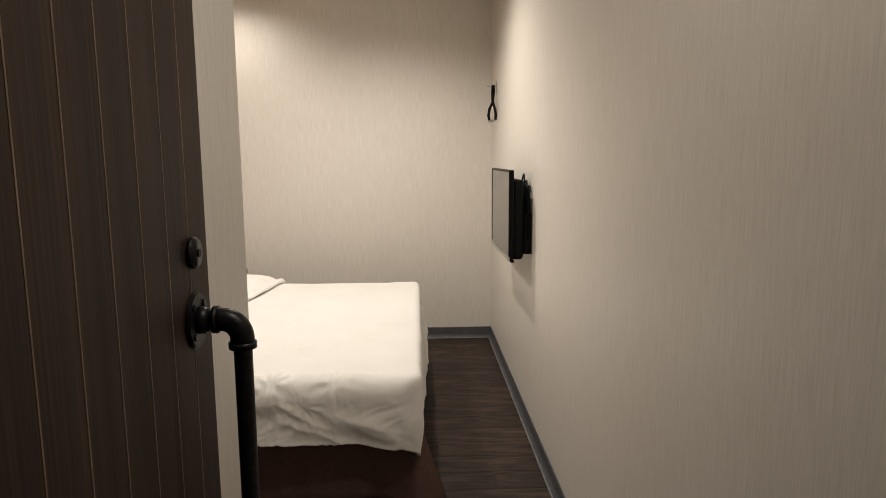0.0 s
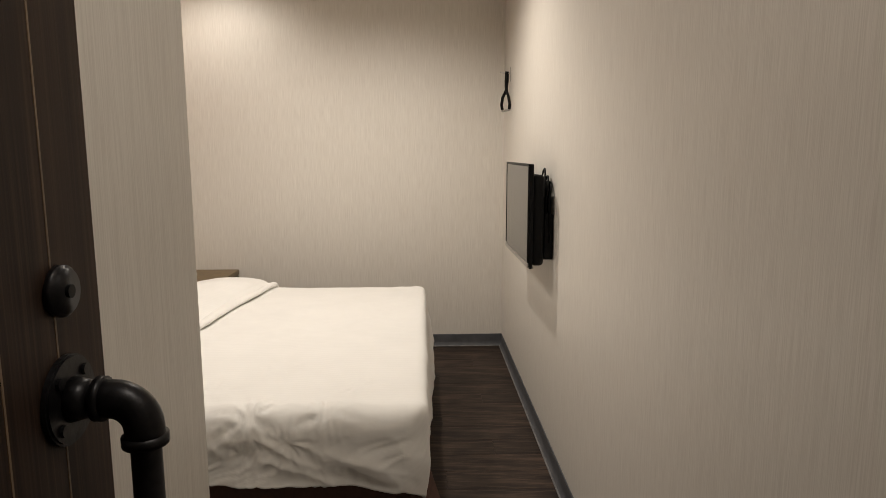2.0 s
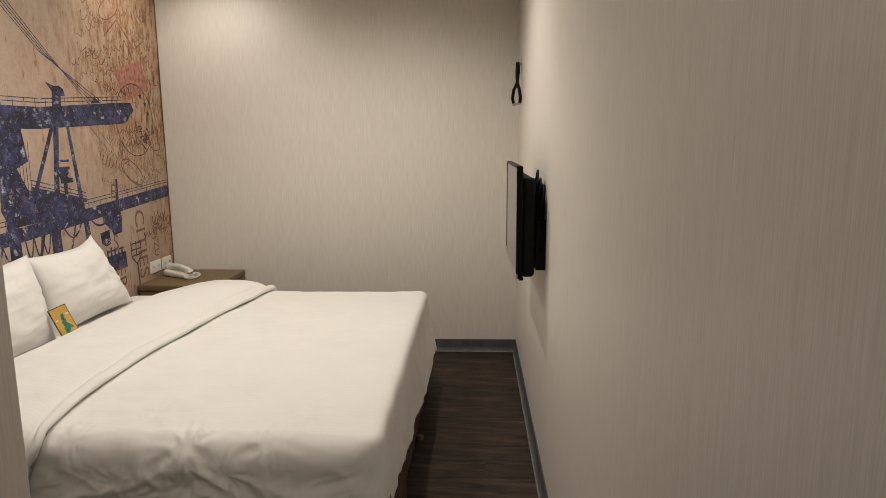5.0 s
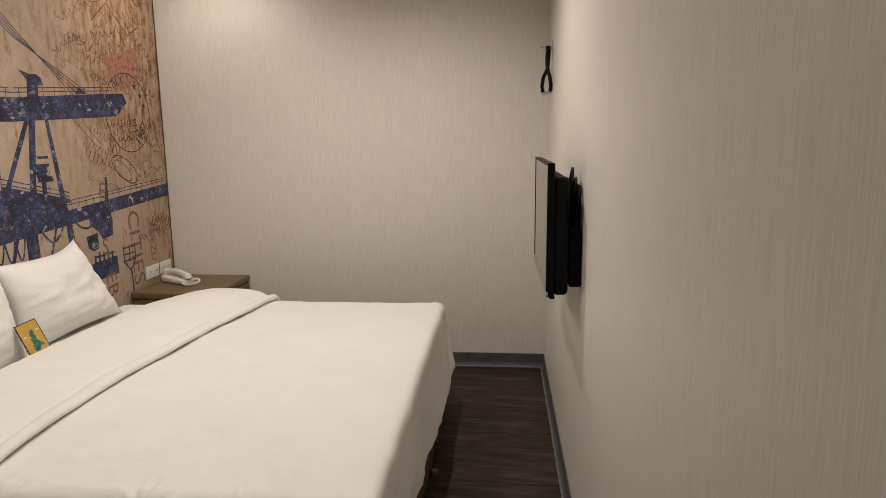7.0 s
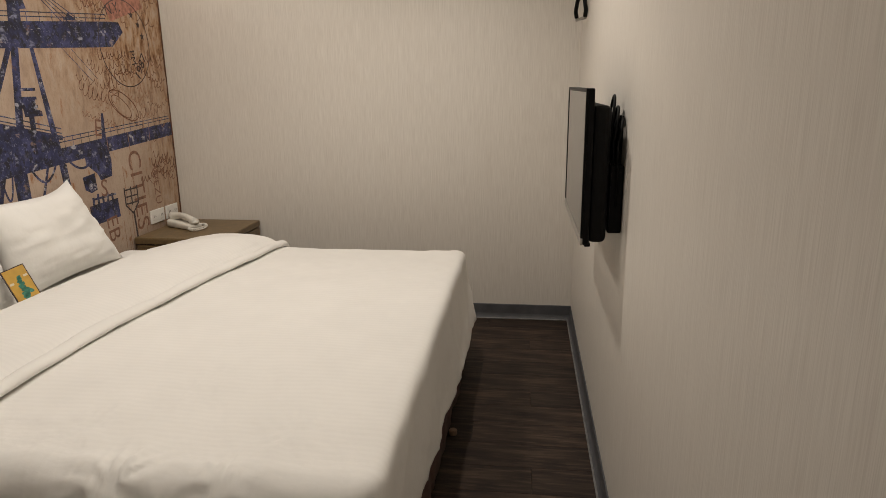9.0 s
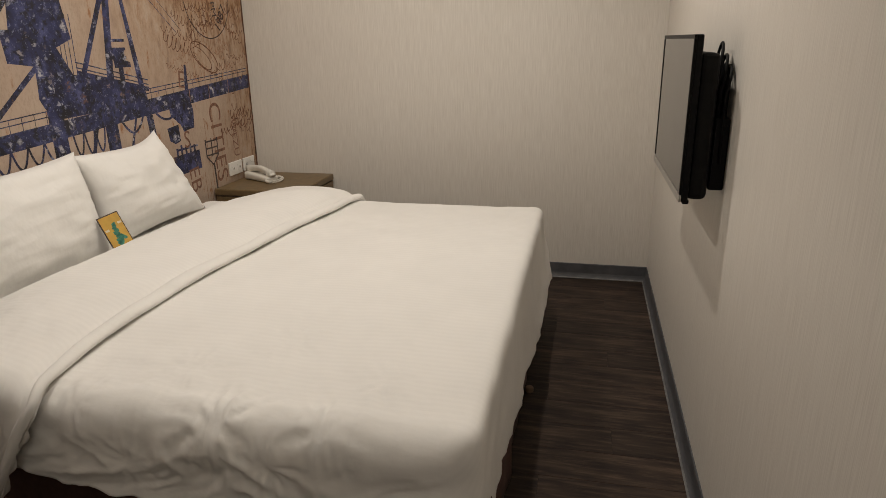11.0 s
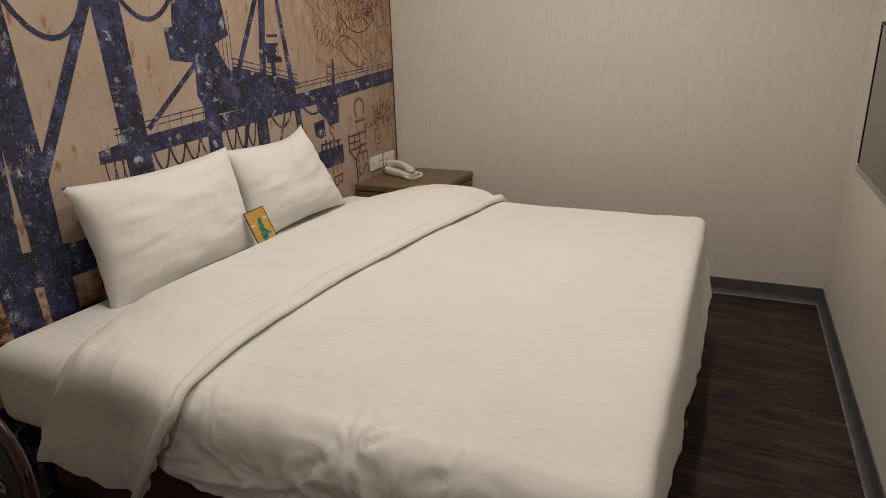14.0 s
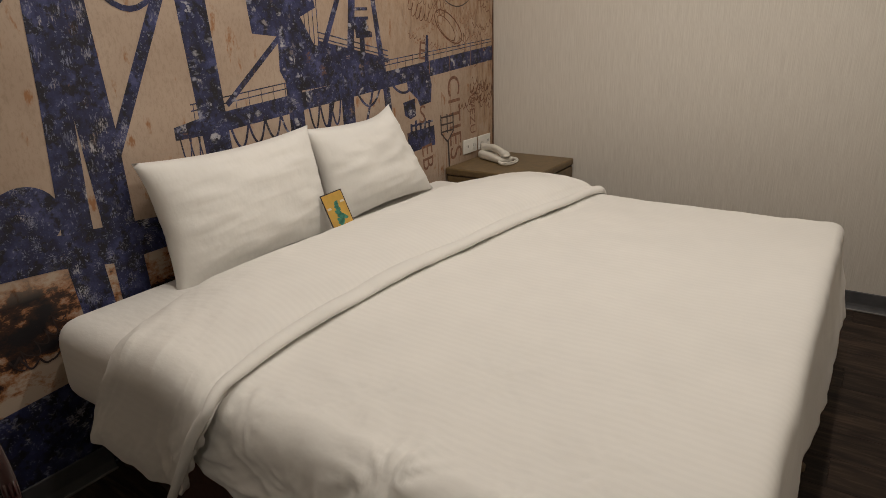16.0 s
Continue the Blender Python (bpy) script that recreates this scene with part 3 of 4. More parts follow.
# ---- pillows ----
def pillow(centre, lean, turn, roll, w, h, thick, seed, skew=0.0, lift=0.0):
    bm = bmesh.new()
    n = 34
    sheets = []
    for s in (1, -1):
        g = []
        for i in range(n + 1):
            row = []
            for j in range(n + 1):
                u, v = 2 * i / n - 1, 2 * j / n - 1
                pinch = 1 - 0.11 * (1 - u * u) * v * v
                pinch2 = 1 - 0.085 * (1 - v * v) * u * u
                prof = max(0.0, (1 - abs(u) ** 2.6) * (1 - abs(v) ** 2.6)) ** 0.55
                fold = 0.012 * noise.noise((u * 2.5 + seed, v * 4.0, seed)) + 0.008 * noise.noise((u * 3 + seed, v * 12.0, 2.0)) * (0.4 + abs(u))
                row.append(bm.verts.new((s * (thick / 2 * prof * (1 + 0.25 * noise.noise((u + seed, v, s)))) + fold * prof, u * w / 2 * pinch2 - skew * (v + 1) * max(0, u), v * h / 2 * pinch + lift * max(0, u) ** 2 * max(0, v) ** 2)))
            g.append(row)
        sheets.append(g)
        for i in range(n):
            for j in range(n):
                bm.faces.new((g[i][j], g[i + 1][j], g[i + 1][j + 1], g[i][j + 1]))
    bmesh.ops.remove_doubles(bm, verts=bm.verts, dist=0.0006)
    bmesh.ops.transform(bm, verts=bm.verts, matrix=pose(0, 0, 0, roll, 0, 0))
    bmesh.ops.transform(bm, verts=bm.verts, matrix=pose(*centre, 0, lean, turn))
    return bm


tagged(part("pillow", pillow((-2.205, -1.838, 0.722), -14, 1, 0.5, 0.71, 0.41, 0.20, 1.0), PILLOW, smooth=True), "plump white cotton pillow leaning on the mural", "pillow", "bed pillows")
tagged(part("pillow", pillow((-2.215, -1.168, 0.728), -14, -2, 1.5, 0.66, 0.39, 0.175, 6.0, 0.078, 0.022), PILLOW, smooth=True), "white cotton pillow with upright corner, leaning on the mural", "pillow", "bed pillows")

# card propped between the pillows
cm = pose(-2.080, -1.555, 0.640, 0, -22, -18) @ pose(0, 0, 0, 9, 0, 0)
card = thing("card", (-2.085, -1.535, 0.575), "yellow printed card with dark border propped against pillows", "card")
CARD_PARTS = [("backing", (-0.001, -0.045, -0.068), (0.001, 0.045, 0.068), BLACK_INK), ("yellow_face", (0.0012, -0.041, -0.064), (0.0022, 0.041, 0.064), YELLOW),
              ("cloud_print", (0.0024, -0.038, 0.008), (0.0030, -0.022, 0.016), CREAM), ("cloud_print", (0.0024, 0.022, 0.022), (0.0030, 0.038, 0.030), CREAM)]
for nm, a, b, mt in CARD_PARTS:
    k = box(a, b, 0.0 if nm in ("backing", "yellow_face") else 0.0002)
    bmesh.ops.transform(k, verts=k.verts, matrix=cm)
    part(nm, k, mt, card)

leaf_rng = random.Random(8)
for k in range(16):
    ly, lz = leaf_rng.uniform(-0.010, 0.014) * (1 - k / 24) + 0.004, -0.046 + 0.0050 * k
    spread = 0.015 * (1.1 - 0.035 * k)
    k = disc((0, 0, 0), (1, 0, 0), 1.0, 0.0005, 9)
    bmesh.ops.transform(k, verts=k.verts, matrix=cm @ Matrix.Translation((0.0028, ly, lz)) @ pose(0, 0, 0, leaf_rng.uniform(-50, 50)) @ Matrix.Diagonal((1, spread, spread * 0.5, 1)))
    part("palm_print", k, TEAL, card)

# ---- nightstand ----
nightstand = thing("nightstand", (-2.06, -0.26, 0), "olive brown leatherette nightstand beside the bed", "nightstand")
part("body", box((-2.30, -0.507, 0.0), (-1.84, -0.012, 0.525), 0.006), LEATHER, nightstand, smooth=False)
part("top_panel", box((-2.305, -0.512, 0.529), (-1.822, -0.010, 0.565), 0.007, 3), LEATHER, nightstand)
part("front_panel", box((-1.839, -0.505, 0.06), (-1.824, -0.016, 0.522), 0.005, 3), LEATHER, nightstand)
part("seam", box((-2.30, -0.508, 0.5255), (-1.83, -0.011, 0.5285)), LEATHER_DARK, nightstand)
part("drawer_gap", box((-1.8238, -0.50, 0.290), (-1.8230, -0.02, 0.294)), LEATHER_DARK, nightstand)


# telephone
def telephone():
    t = thing("telephone", (-2.16, -0.25, 0.565), "ivory corded telephone resting on the nightstand", "telephone")
    m = pose(-2.165, -0.245, 0.566, 0, 0, -24)

    def put(name, bm, parent, label="", mat=PHONE):
        bmesh.ops.transform(bm, verts=bm.verts, matrix=m)
        return part(name, bm, mat, parent, label, True)
    base = box((-0.10, -0.045, 0.0), (0.10, 0.045, 0.045), 0.014, 4)
    for v in base.verts:
        v.co.z *= 0.62 + 0.38 * (0.10 - v.co.x) / 0.2
    put("base", base, t)
    hs = put("handset", tube([(-0.095 + 0.19 * k / 14, 0.0, 0.050 + 0.020 * math.sin(math.pi * k / 14) - 0.014 * k / 14) for k in range(15)], lambda u: 0.017 + 0.008 * (abs(2 * u - 1)) ** 3, 12, squash=1.3), t)
    put("earpiece", disc((-0.085, 0, 0.050), (0, 0, 1), 0.025, 0.024, 20, 0.005), hs)
    put("mouthpiece", disc((0.085, 0, 0.038), (0, 0, 1), 0.025, 0.024, 20, 0.005), hs)
    coil = []
    for k in range(240):
        u = k / 239
        a = u * 26 * 2 * math.pi
        c = Vector((0.10 + 0.055 * math.sin(u * math.pi * 1.3), -0.05 + 0.11 * u - 0.03 * math.sin(u * math.pi * 2), 0.012))
        coil.append(c + Vector((0.0, 0.006 * math.cos(a), 0.006 * math.sin(a))))
    put("coiled_cord", tube(coil, 0.0028, 6), t, "coiled ivory cord")


telephone()


def outlet(y0, y1, sockets):
    o = thing("wall_outlet", (-W + 0.006, (y0 + y1) / 2, 0.63), "white plastic wall outlet plate above the nightstand", "outlet", "wall outlets")
    part("plate", box((-W + 0.003, y0, 0.598), (-W + 0.012, y1, 0.672), 0.003), OUTLET, o)
    for k in range(sockets):
        c = y0 + (y1 - y0) * (k + 0.5) / sockets
        sock = part("socket", box((-W + 0.0122, c - 0.018, 0.617), (-W + 0.0145, c + 0.018, 0.653), 0.001), OUTLET, o)
        for d in (-0.007, 0.007):
            part("slot", box((-W + 0.0146, c + d - 0.0012, 0.630), (-W + 0.0150, c + d + 0.0012, 0.642)), MATT_BLACK, sock)


outlet(-0.335, -0.200, 2)
outlet(-0.180, -0.055, 2)

# ---- television ----
tv = thing("television", (-0.09, -1.44, 0.87), "black flat television with silver lower bezel on a wall bracket", "television")
TY0, TY1, TZ0, TZ1, TF = -1.757, -1.098, 0.876, 1.312, -0.115
part("cabinet", box((TF + 0.004, TY0, TZ0), (TF + 0.022, TY1, TZ1), 0.004), GLOSS_BLACK, tv)
back = box((TF + 0.018, TY0 + 0.004, TZ0 + 0.006), (TF + 0.070, TY1 - 0.02, TZ1 - 0.045), 0.016, 3)
part("back_cover", back, MATT_BLACK, tv)
part("screen", box((TF, TY0 + 0.012, TZ0 + 0.020), (TF + 0.005, TY1 - 0.012, TZ1 - 0.010), 0.001), SCREEN, tv, "switched-off glossy screen")
part("lower_bezel", box((TF - 0.003, TY0, TZ0), (TF + 0.0045, TY1, TZ0 + 0.0195), 0.002), STEEL, tv, "silver lower bezel")
part("upper_bezel", box((TF - 0.002, TY0, TZ1 - 0.009), (TF + 0.0045, TY1, TZ1), 0.001), GLOSS_BLACK, tv)
part("side_bezel", box((TF - 0.002, TY0, TZ0 + 0.020), (TF + 0.0045, TY0 + 0.009, TZ1 - 0.0095), 0.001), GLOSS_BLACK, tv)
part("side_bezel", box((TF - 0.002, TY1 - 0.011, TZ0 + 0.0255), (TF + 0.0045, TY1, TZ1 - 0.0095), 0.001), GLOSS_BLACK, tv)
part("foot_stub", box((TF + 0.012, TY0 + 0.03, TZ0 - 0.012), (TF + 0.030, TY0 + 0.07, TZ0), 0.003), GLOSS_BLACK, tv)
part("bracket", box((TF + 0.064, -1.54, 1.0), (-0.001, -1.30, 1.20), 0.004), MATT_BLACK, tv)
part("wall_plate", box((-0.012, -1.66, 0.97), (-0.0005, -1.20, 1.235), 0.002), MATT_BLACK, tv)
for k, (oy, hz, ox) in enumerate(((-1.66, 0.10, 0.0), (-1.68, 0.07, 0.010), (-1.63, 0.13, -0.008))):
    pts = [(-0.032 + ox + 0.014 * math.sin(a / 12 * math.pi), oy - 0.05 * math.cos(a / 12 * math.pi), 1.16 + hz * math.sin(a / 12 * math.pi)) for a in range(13)]
    pts += [(-0.03 + ox, oy + 0.05, 1.16 - 0.24 * j / 6) for j in range(1, 7)]
    part("cable", tube([(-0.03 + ox, oy - 0.05, 0.98)] + pts, 0.0042, 8), MATT_BLACK, tv, "looped black cable", True)
for piece in tv.children:
    for v in piece.data.vertices:
        if v.co.x < TF + 0.066:
            v.co.x -= 0.006 * (v.co.y - TY0) / (TY1 - TY0)
receiver = thing("receiver_box", (-0.025, -1.66, 0.93), "small black receiver box fixed behind the television", "receiver")
part("case", box((-0.040, -1.725, 0.905), (-0.0005, -1.57, 1.10), 0.005), MATT_BLACK, receiver)
part("vent_edge", box((-0.036, -1.727, 0.925), (-0.006, -1.7245, 1.08)), GLOSS_BLACK, receiver)

# ---- hook with a hanging black strap loop ----
hook = thing("wall_hook", (0, -0.30, 1.85), "small steel wall hook with a projecting peg", "hook")
part("plate", box((-0.004, -0.312, 1.795), (-0.0005, -0.288, 1.885), 0.001), STEEL, hook)
part("peg", tube([(-0.003, -0.30, 1.846), (-0.030, -0.30, 1.848), (-0.066, -0.30, 1.853)], 0.0045, 10), STEEL, hook, smooth=True)
hanger = thing("hanging_strap", (-0.025, -0.30, 1.62), "black looped strap with steel end hanging from hook", "strap")
part("loop", tube([(-0.026, -0.30, 1.858), (-0.030, -0.302, 1.80), (-0.028, -0.31, 1.745), (-0.018, -0.345, 1.70), (-0.012, -0.355, 1.655), (-0.014, -0.35, 1.625)], 0.013, 8, squash=0.5), MATT_BLACK, hanger, smooth=True)
part("loop", tube([(-0.020, -0.298, 1.858), (-0.022, -0.298, 1.80), (-0.026, -0.29, 1.745), (-0.046, -0.27, 1.70), (-0.052, -0.265, 1.655), (-0.046, -0.27, 1.625)], 0.013, 8, squash=0.5), MATT_BLACK, hanger, smooth=True)
part("end_bar", tube([(-0.014, -0.352, 1.622), (-0.046, -0.268, 1.618)], 0.008, 8), STEEL, hanger, "steel end bar", True)

# ---- chair beside the bed ----
chair = thing("chair", (-1.535, -3.13, 0), "black lacquered chair with dark red rim and white lettering", "chair")
CY, CXC = -2.95, -1.582


def rounded_panel(w, z0, z1, depth, r, yc):
    bm = bmesh.new()
    ring = []
    for cx, cz, a0 in ((w / 2 - r, z1 - r, 0), (-w / 2 + r, z1 - r, 90), (-w / 2 + r * 0.4, z0 + r * 0.4, 180), (w / 2 - r * 0.4, z0 + r * 0.4, 270)):
        rr = r if a0 < 180 else r * 0.4
        for k in range(9):
            a = radians(a0 + k * 90 / 8)
            ring.append((cx + rr * math.cos(a), cz + rr * math.sin(a)))
    lo = [bm.verts.new((CXC + x, yc - depth / 2, z)) for x, z in ring]
    hi = [bm.verts.new((CXC + x, yc + depth / 2, z)) for x, z in ring]
    bm.faces.new(lo)
    bm.faces.new(hi)
    for k in range(len(ring)):
        bm.faces.new((lo[k], lo[(k + 1) % len(ring)], hi[(k + 1) % len(ring)], hi[k]))
    return bm, [(CXC + x, yc, z) for x, z in ring]


pb, outline = rounded_panel(0.42, 0.55, 0.818, 0.022, 0.11, CY)
backrest = part("backrest", pb, CHAIR_BLACK, chair)
part("rim", tube(outline + outline[:2], 0.010, 10), CHAIR_RED, backrest, "dark red lacquered rim", True)
lettering("lettering", "drunk", 0.076, pose(CXC + 0.180, CY - 0.0125, 0.745, 90, 0, 0), LETTERS, backrest, align="RIGHT")
lettering("lettering", "friends", 0.076, pose(CXC + 0.180, CY - 0.0125, 0.683, 90, 0, 0), LETTERS, backrest, align="RIGHT")
part("seat", box((CXC - 0.21, CY - 0.37, 0.43), (CXC + 0.21, CY + 0.01, 0.46), 0.012, 3), CHAIR_BLACK, chair)
for sx in (-1, 1):
    for yy in (CY - 0.345, CY - 0.01):
        part("leg", tube([(CXC + sx * 0.19, yy, 0.0), (CXC + sx * 0.18, yy, 0.43)], 0.014, 10), CHAIR_BLACK, chair, smooth=True)
    part("back_post", tube([(CXC + sx * 0.18, CY + 0.003, 0.45), (CXC + sx * 0.17, CY + 0.003, 0.60)], 0.012, 10), CHAIR_BLACK, chair, smooth=True)

# ---- mural ----
mural = thing("wall_mural", (-W, -1.68, 1.3), "printed mural of navy harbour cranes on aged paper", "mural")
part("paper", box((-W + 0.0003, SOUTH + 0.002, 0.0), (-W + 0.002, -0.002, H - 0.002)), PAPER, mural, "aged cream and rust printed paper")


class Print:
    """Flat printed shapes on the mural; each lies a hair above the one before."""

    def __init__(self, base):
        self.bm, self.x = bmesh.new(), -W + 0.00205 + (base - 0.002) * 0.3

    def poly(self, *pts):
        self.x += 0.000002
        vs = [self.bm.verts.new((self.x, a, b)) for a, b in pts]
        self.bm.faces.new(vs)

    def bar(self, a, b, w0, w1=None):
        w1 = w0 if w1 is None else w1
        d = Vector((b[0] - a[0], b[1] - a[1])).normalized()
        n = Vector((-d.y, d.x)) / 2
        self.poly((a[0] + n.x * w0, a[1] + n.y * w0), (a[0] - n.x * w0, a[1] - n.y * w0), (b[0] - n.x * w1, b[1] - n.y * w1), (b[0] + n.x * w1, b[1] + n.y * w1))

    def line(self, pts, w):
        self.x += 0.000002
        prev = None
        for i, p in enumerate(pts):
            q0, q1 = pts[max(0, i - 1)], pts[min(len(pts) - 1, i + 1)]
            d = Vector((q1[0] - q0[0], q1[1] - q0[1]))
            d = d.normalized() if d.length else Vector((1, 0))
            cur = (self.bm.verts.new((self.x, p[0] - d.y * w / 2, p[1] + d.x * w / 2)), self.bm.verts.new((self.x, p[0] + d.y * w / 2, p[1] - d.x * w / 2)))
            if prev:
                self.bm.faces.new((prev[0], prev[1], cur[1], cur[0]))
            prev = cur

    def loop(self, a, b, sag, w=0.009):
        self.line([(a[0] + (b[0] - a[0]) * k / 12, a[1] + (b[1] - a[1]) * k / 12 - sag * (1 - (k / 6 - 1) ** 2)) for k in range(13)], w)

    def ring(self, c, rx, rz, w, turn=0.0, n=40):
        pts = []
        for k in range(n + 1):
            a = 2 * math.pi * k / n
            u, v = rx * math.cos(a), rz * math.sin(a)
            pts.append((c[0] + u * math.cos(turn) - v * math.sin(turn), c[1] + u * math.sin(turn) + v * math.cos(turn)))
        self.line(pts, w)

    def done(self, name, material, label=""):
        return part(name, self.bm, material, mural, label)


def lower_crane():
    p = Print(0.0024)
    # sloping boom with handrails
    p.poly((-2.00, 0.945), (-1.84, 0.945), (-0.004, 1.062), (-0.004, 1.137), (-1.17, 1.055), (-1.88, 1.005), (-2.00, 0.985))
    for off in (0.022, 0.042):
        p.line([(-1.93, 1.005 + off), (-1.17, 1.060 + off), (-0.03, 1.140 + off * 0.7)], 0.004)
    for k in range(34):
        yy = -1.92 + k * 0.056
        z = 1.005 + (yy + 1.93) * 0.0715
        p.bar((yy, z - 0.01), (yy, z + 0.042), 0.003)
    # tall legs and braces
    p.poly((-1.945, 1.62), (-1.835, 1.62), (-1.79, 0.84), (-1.895, 0.84))
    p.bar((-1.79, 1.03), (-1.49, 1.265), 0.020)
    # winch house, cabin and stairs
    p.poly((-1.53, 1.32), (-1.42, 1.30), (-1.36, 1.20), (-1.20, 1.17), (-1.17, 1.05), (-1.50, 1.04), (-1.545, 1.12))
    p.poly((-1.66, 1.36), (-1.62, 1.36), (-1.60, 1.50), (-1.37, 1.50), (-1.34, 1.33), (-1.42, 1.30), (-1.50, 1.30), (-1.53, 1.235), (-1.65, 1.25))
    for k in range(7):
        p.bar((-1.47 + k * 0.022, 1.00), (-1.465 + k * 0.022, 1.42), 0.004)
    p.bar((-1.485, 1.08), (-1.48, 0.80), 0.075)
    p.bar((-1.20, 1.12), (-1.195, 0.80), 0.075)
    # sloped frame over the boom
    p.bar((-1.14, 1.50), (-1.32, 1.17), 0.026)
    p.bar((-1.115, 1.50), (-1.175, 1.05), 0.040)
    p.bar((-1.025, 1.50), (-0.945, 0.98), 0.022, 0.040)
    p.bar((-1.34, 1.205), (-0.92, 1.115), 0.020)
    p.bar((-1.34, 1.225), (-0.92, 1.135), 0.005)
    p.bar((-1.34, 1.245), (-0.92, 1.155), 0.005)
    p.poly((-1.34, 1.20), (-0.95, 1.12), (-0.95, 1.05), (-1.34, 1.05))
    for k in range(3):
        p.bar((-1.145, 1.325 - k * 0.035), (-1.04, 1.325 - k * 0.035), 0.012)
    p.poly((-1.13, 1.285), (-1.05, 1.285), (-1.05, 1.245), (-1.02, 1.235), (-1.02, 1.215), (-1.12, 1.215))
    p.bar((-1.14, 1.33), (-1.14, 1.13), 0.008)
    p.bar((-1.085, 1.22), (-1.085, 1.10), 0.030)
    p.bar((-0.945, 1.0), (-0.93, 0.85), 0.045)
    p.bar((-1.03, 1.02), (-1.12, 0.80), 0.014)
    p.bar((-1.27, 1.02), (-1.35, 0.80), 0.016)
    # mast, hanging gear and ship
    p.bar((-0.635, 1.08), (-0.625, 1.21), 0.032, 0.016)
    p.poly((-0.80, 1.05), (-0.62, 1.06), (-0.60, 0.985), (-0.61, 0.905), (-0.70, 0.895), (-0.72, 0.93), (-0.79, 0.98))
    p.poly((-0.83, 0.925), (-0.74, 0.935), (-0.735, 0.855), (-0.78, 0.845), (-0.82, 0.865))
    p.poly((-0.81, 0.785), (-0.59, 0.790), (-0.585, 0.695), (-0.80, 0.690))
    for k in range(5):
        p.bar((-0.775 + k * 0.036, 0.785), (-0.775 + k * 0.036, 0.822 + 0.012 * (k % 2)), 0.016)
    p.bar((-0.78, 0.812), (-0.60, 0.814), 0.010)
    # cable loops under the boom
    for k in range(4):
        p.loop((-1.985 + k * 0.033, 0.955), (-1.945 + k * 0.033, 0.955), 0.10, 0.005)
    for k in range(4):
        p.loop((-1.79 + k * 0.075, 0.965 + k * 0.005), (-1.71 + k * 0.075, 0.97 + k * 0.005), 0.085)
    for k in range(3):
        p.loop((-1.42 + k * 0.06, 0.99), (-1.36 + k * 0.06, 0.995), 0.10)
    p.loop((-1.14, 1.01), (-0.98, 1.02), 0.075, 0.011)
    p.loop((-0.92, 1.03), (-0.74, 1.00), 0.045, 0.011)
    return p.done("printed_boom_crane", NAVY, "navy printed harbour crane with sloping boom")


def near_crane():
    p = Print(0.00500)
    p.poly((-2.345, 1.75), (-2.222, 1.75), (-2.200, 1.32), (-2.183, 0.98), (-2.180, 0.715), (-2.279, 0.715), (-2.279, 0.776), (-2.294, 1.052), (-2.306, 0.776), (-2.306, 0.73), (-2.395, 0.73), (-2.372, 1.107))
    p.done("printed_crane_leg", NAVY)
    p = Print(0.00504)
    p.bar((-2.205, 0.93), (-1.955, 1.42), 0.038)
    p.done("printed_brace", NAVY)
    p = Print(0.00508)
    p.bar((-1.955, 1.42), (-1.87, 1.60), 0.038)
    p.done("printed_brace", NAVY)
    p = Print(0.00512)
    p.poly((-2.62, 0.77), (-2.05, 0.725), (-1.98, 0.72), (-1.98, 0.63), (-2.25, 0.625), (-2.42, 0.66), (-2.62, 0.675))
    p.done("printed_crane_beam", NAVY)
    p = Print(0.00516)
    p.poly((-2.40, 0.68), (-2.30, 0.68), (-2.275, 0.35), (-2.37, 0.35))
    p.done("printed_crane_post", NAVY)
    p = Print(0.00520)
    p.poly((-2.27, 0.68), (-2.175, 0.68), (-2.165, 0.35), (-2.26, 0.35))
    p.done("printed_crane_post", NAVY)
    p = Print(0.00524)
    p.poly(*[(-2.472 + 0.094 * math.cos(k * math.pi / 14), 0.815 + 0.088 * math.sin(k * math.pi / 14)) for k in range(28)])
    p.done("printed_wheel", NAVY)
    p = Print(0.0054)
    p.poly((-2.80, 0.30), (-2.16, 0.355), (-2.15, 0.0), (-2.80, 0.0))
    p.done("printed_dark_ground", NAVY)
    p = Print(0.0056)
    p.poly((-3.33, 0.72), (-2.60, 0.66), (-2.60, 0.58), (-3.33, 0.60))
    p.poly((-3.0, 1.75), (-2.86, 1.75), (-2.83, 0.65), (-2.97, 0.65))
    p.done("printed_crane_leg", NAVY)
    for a, b, sag in (((-2.22, 1.47), (-1.93, 1.47), 0.14), ((-1.84, 1.47), (-1.60, 1.47), 0.085), ((-2.62, 1.44), (-2.37, 1.40), 0.10)):
        p = Print(0.0058)
        p.loop(a, b, sag, 0.016)
        p.done("printed_cable_loop", NAVY)


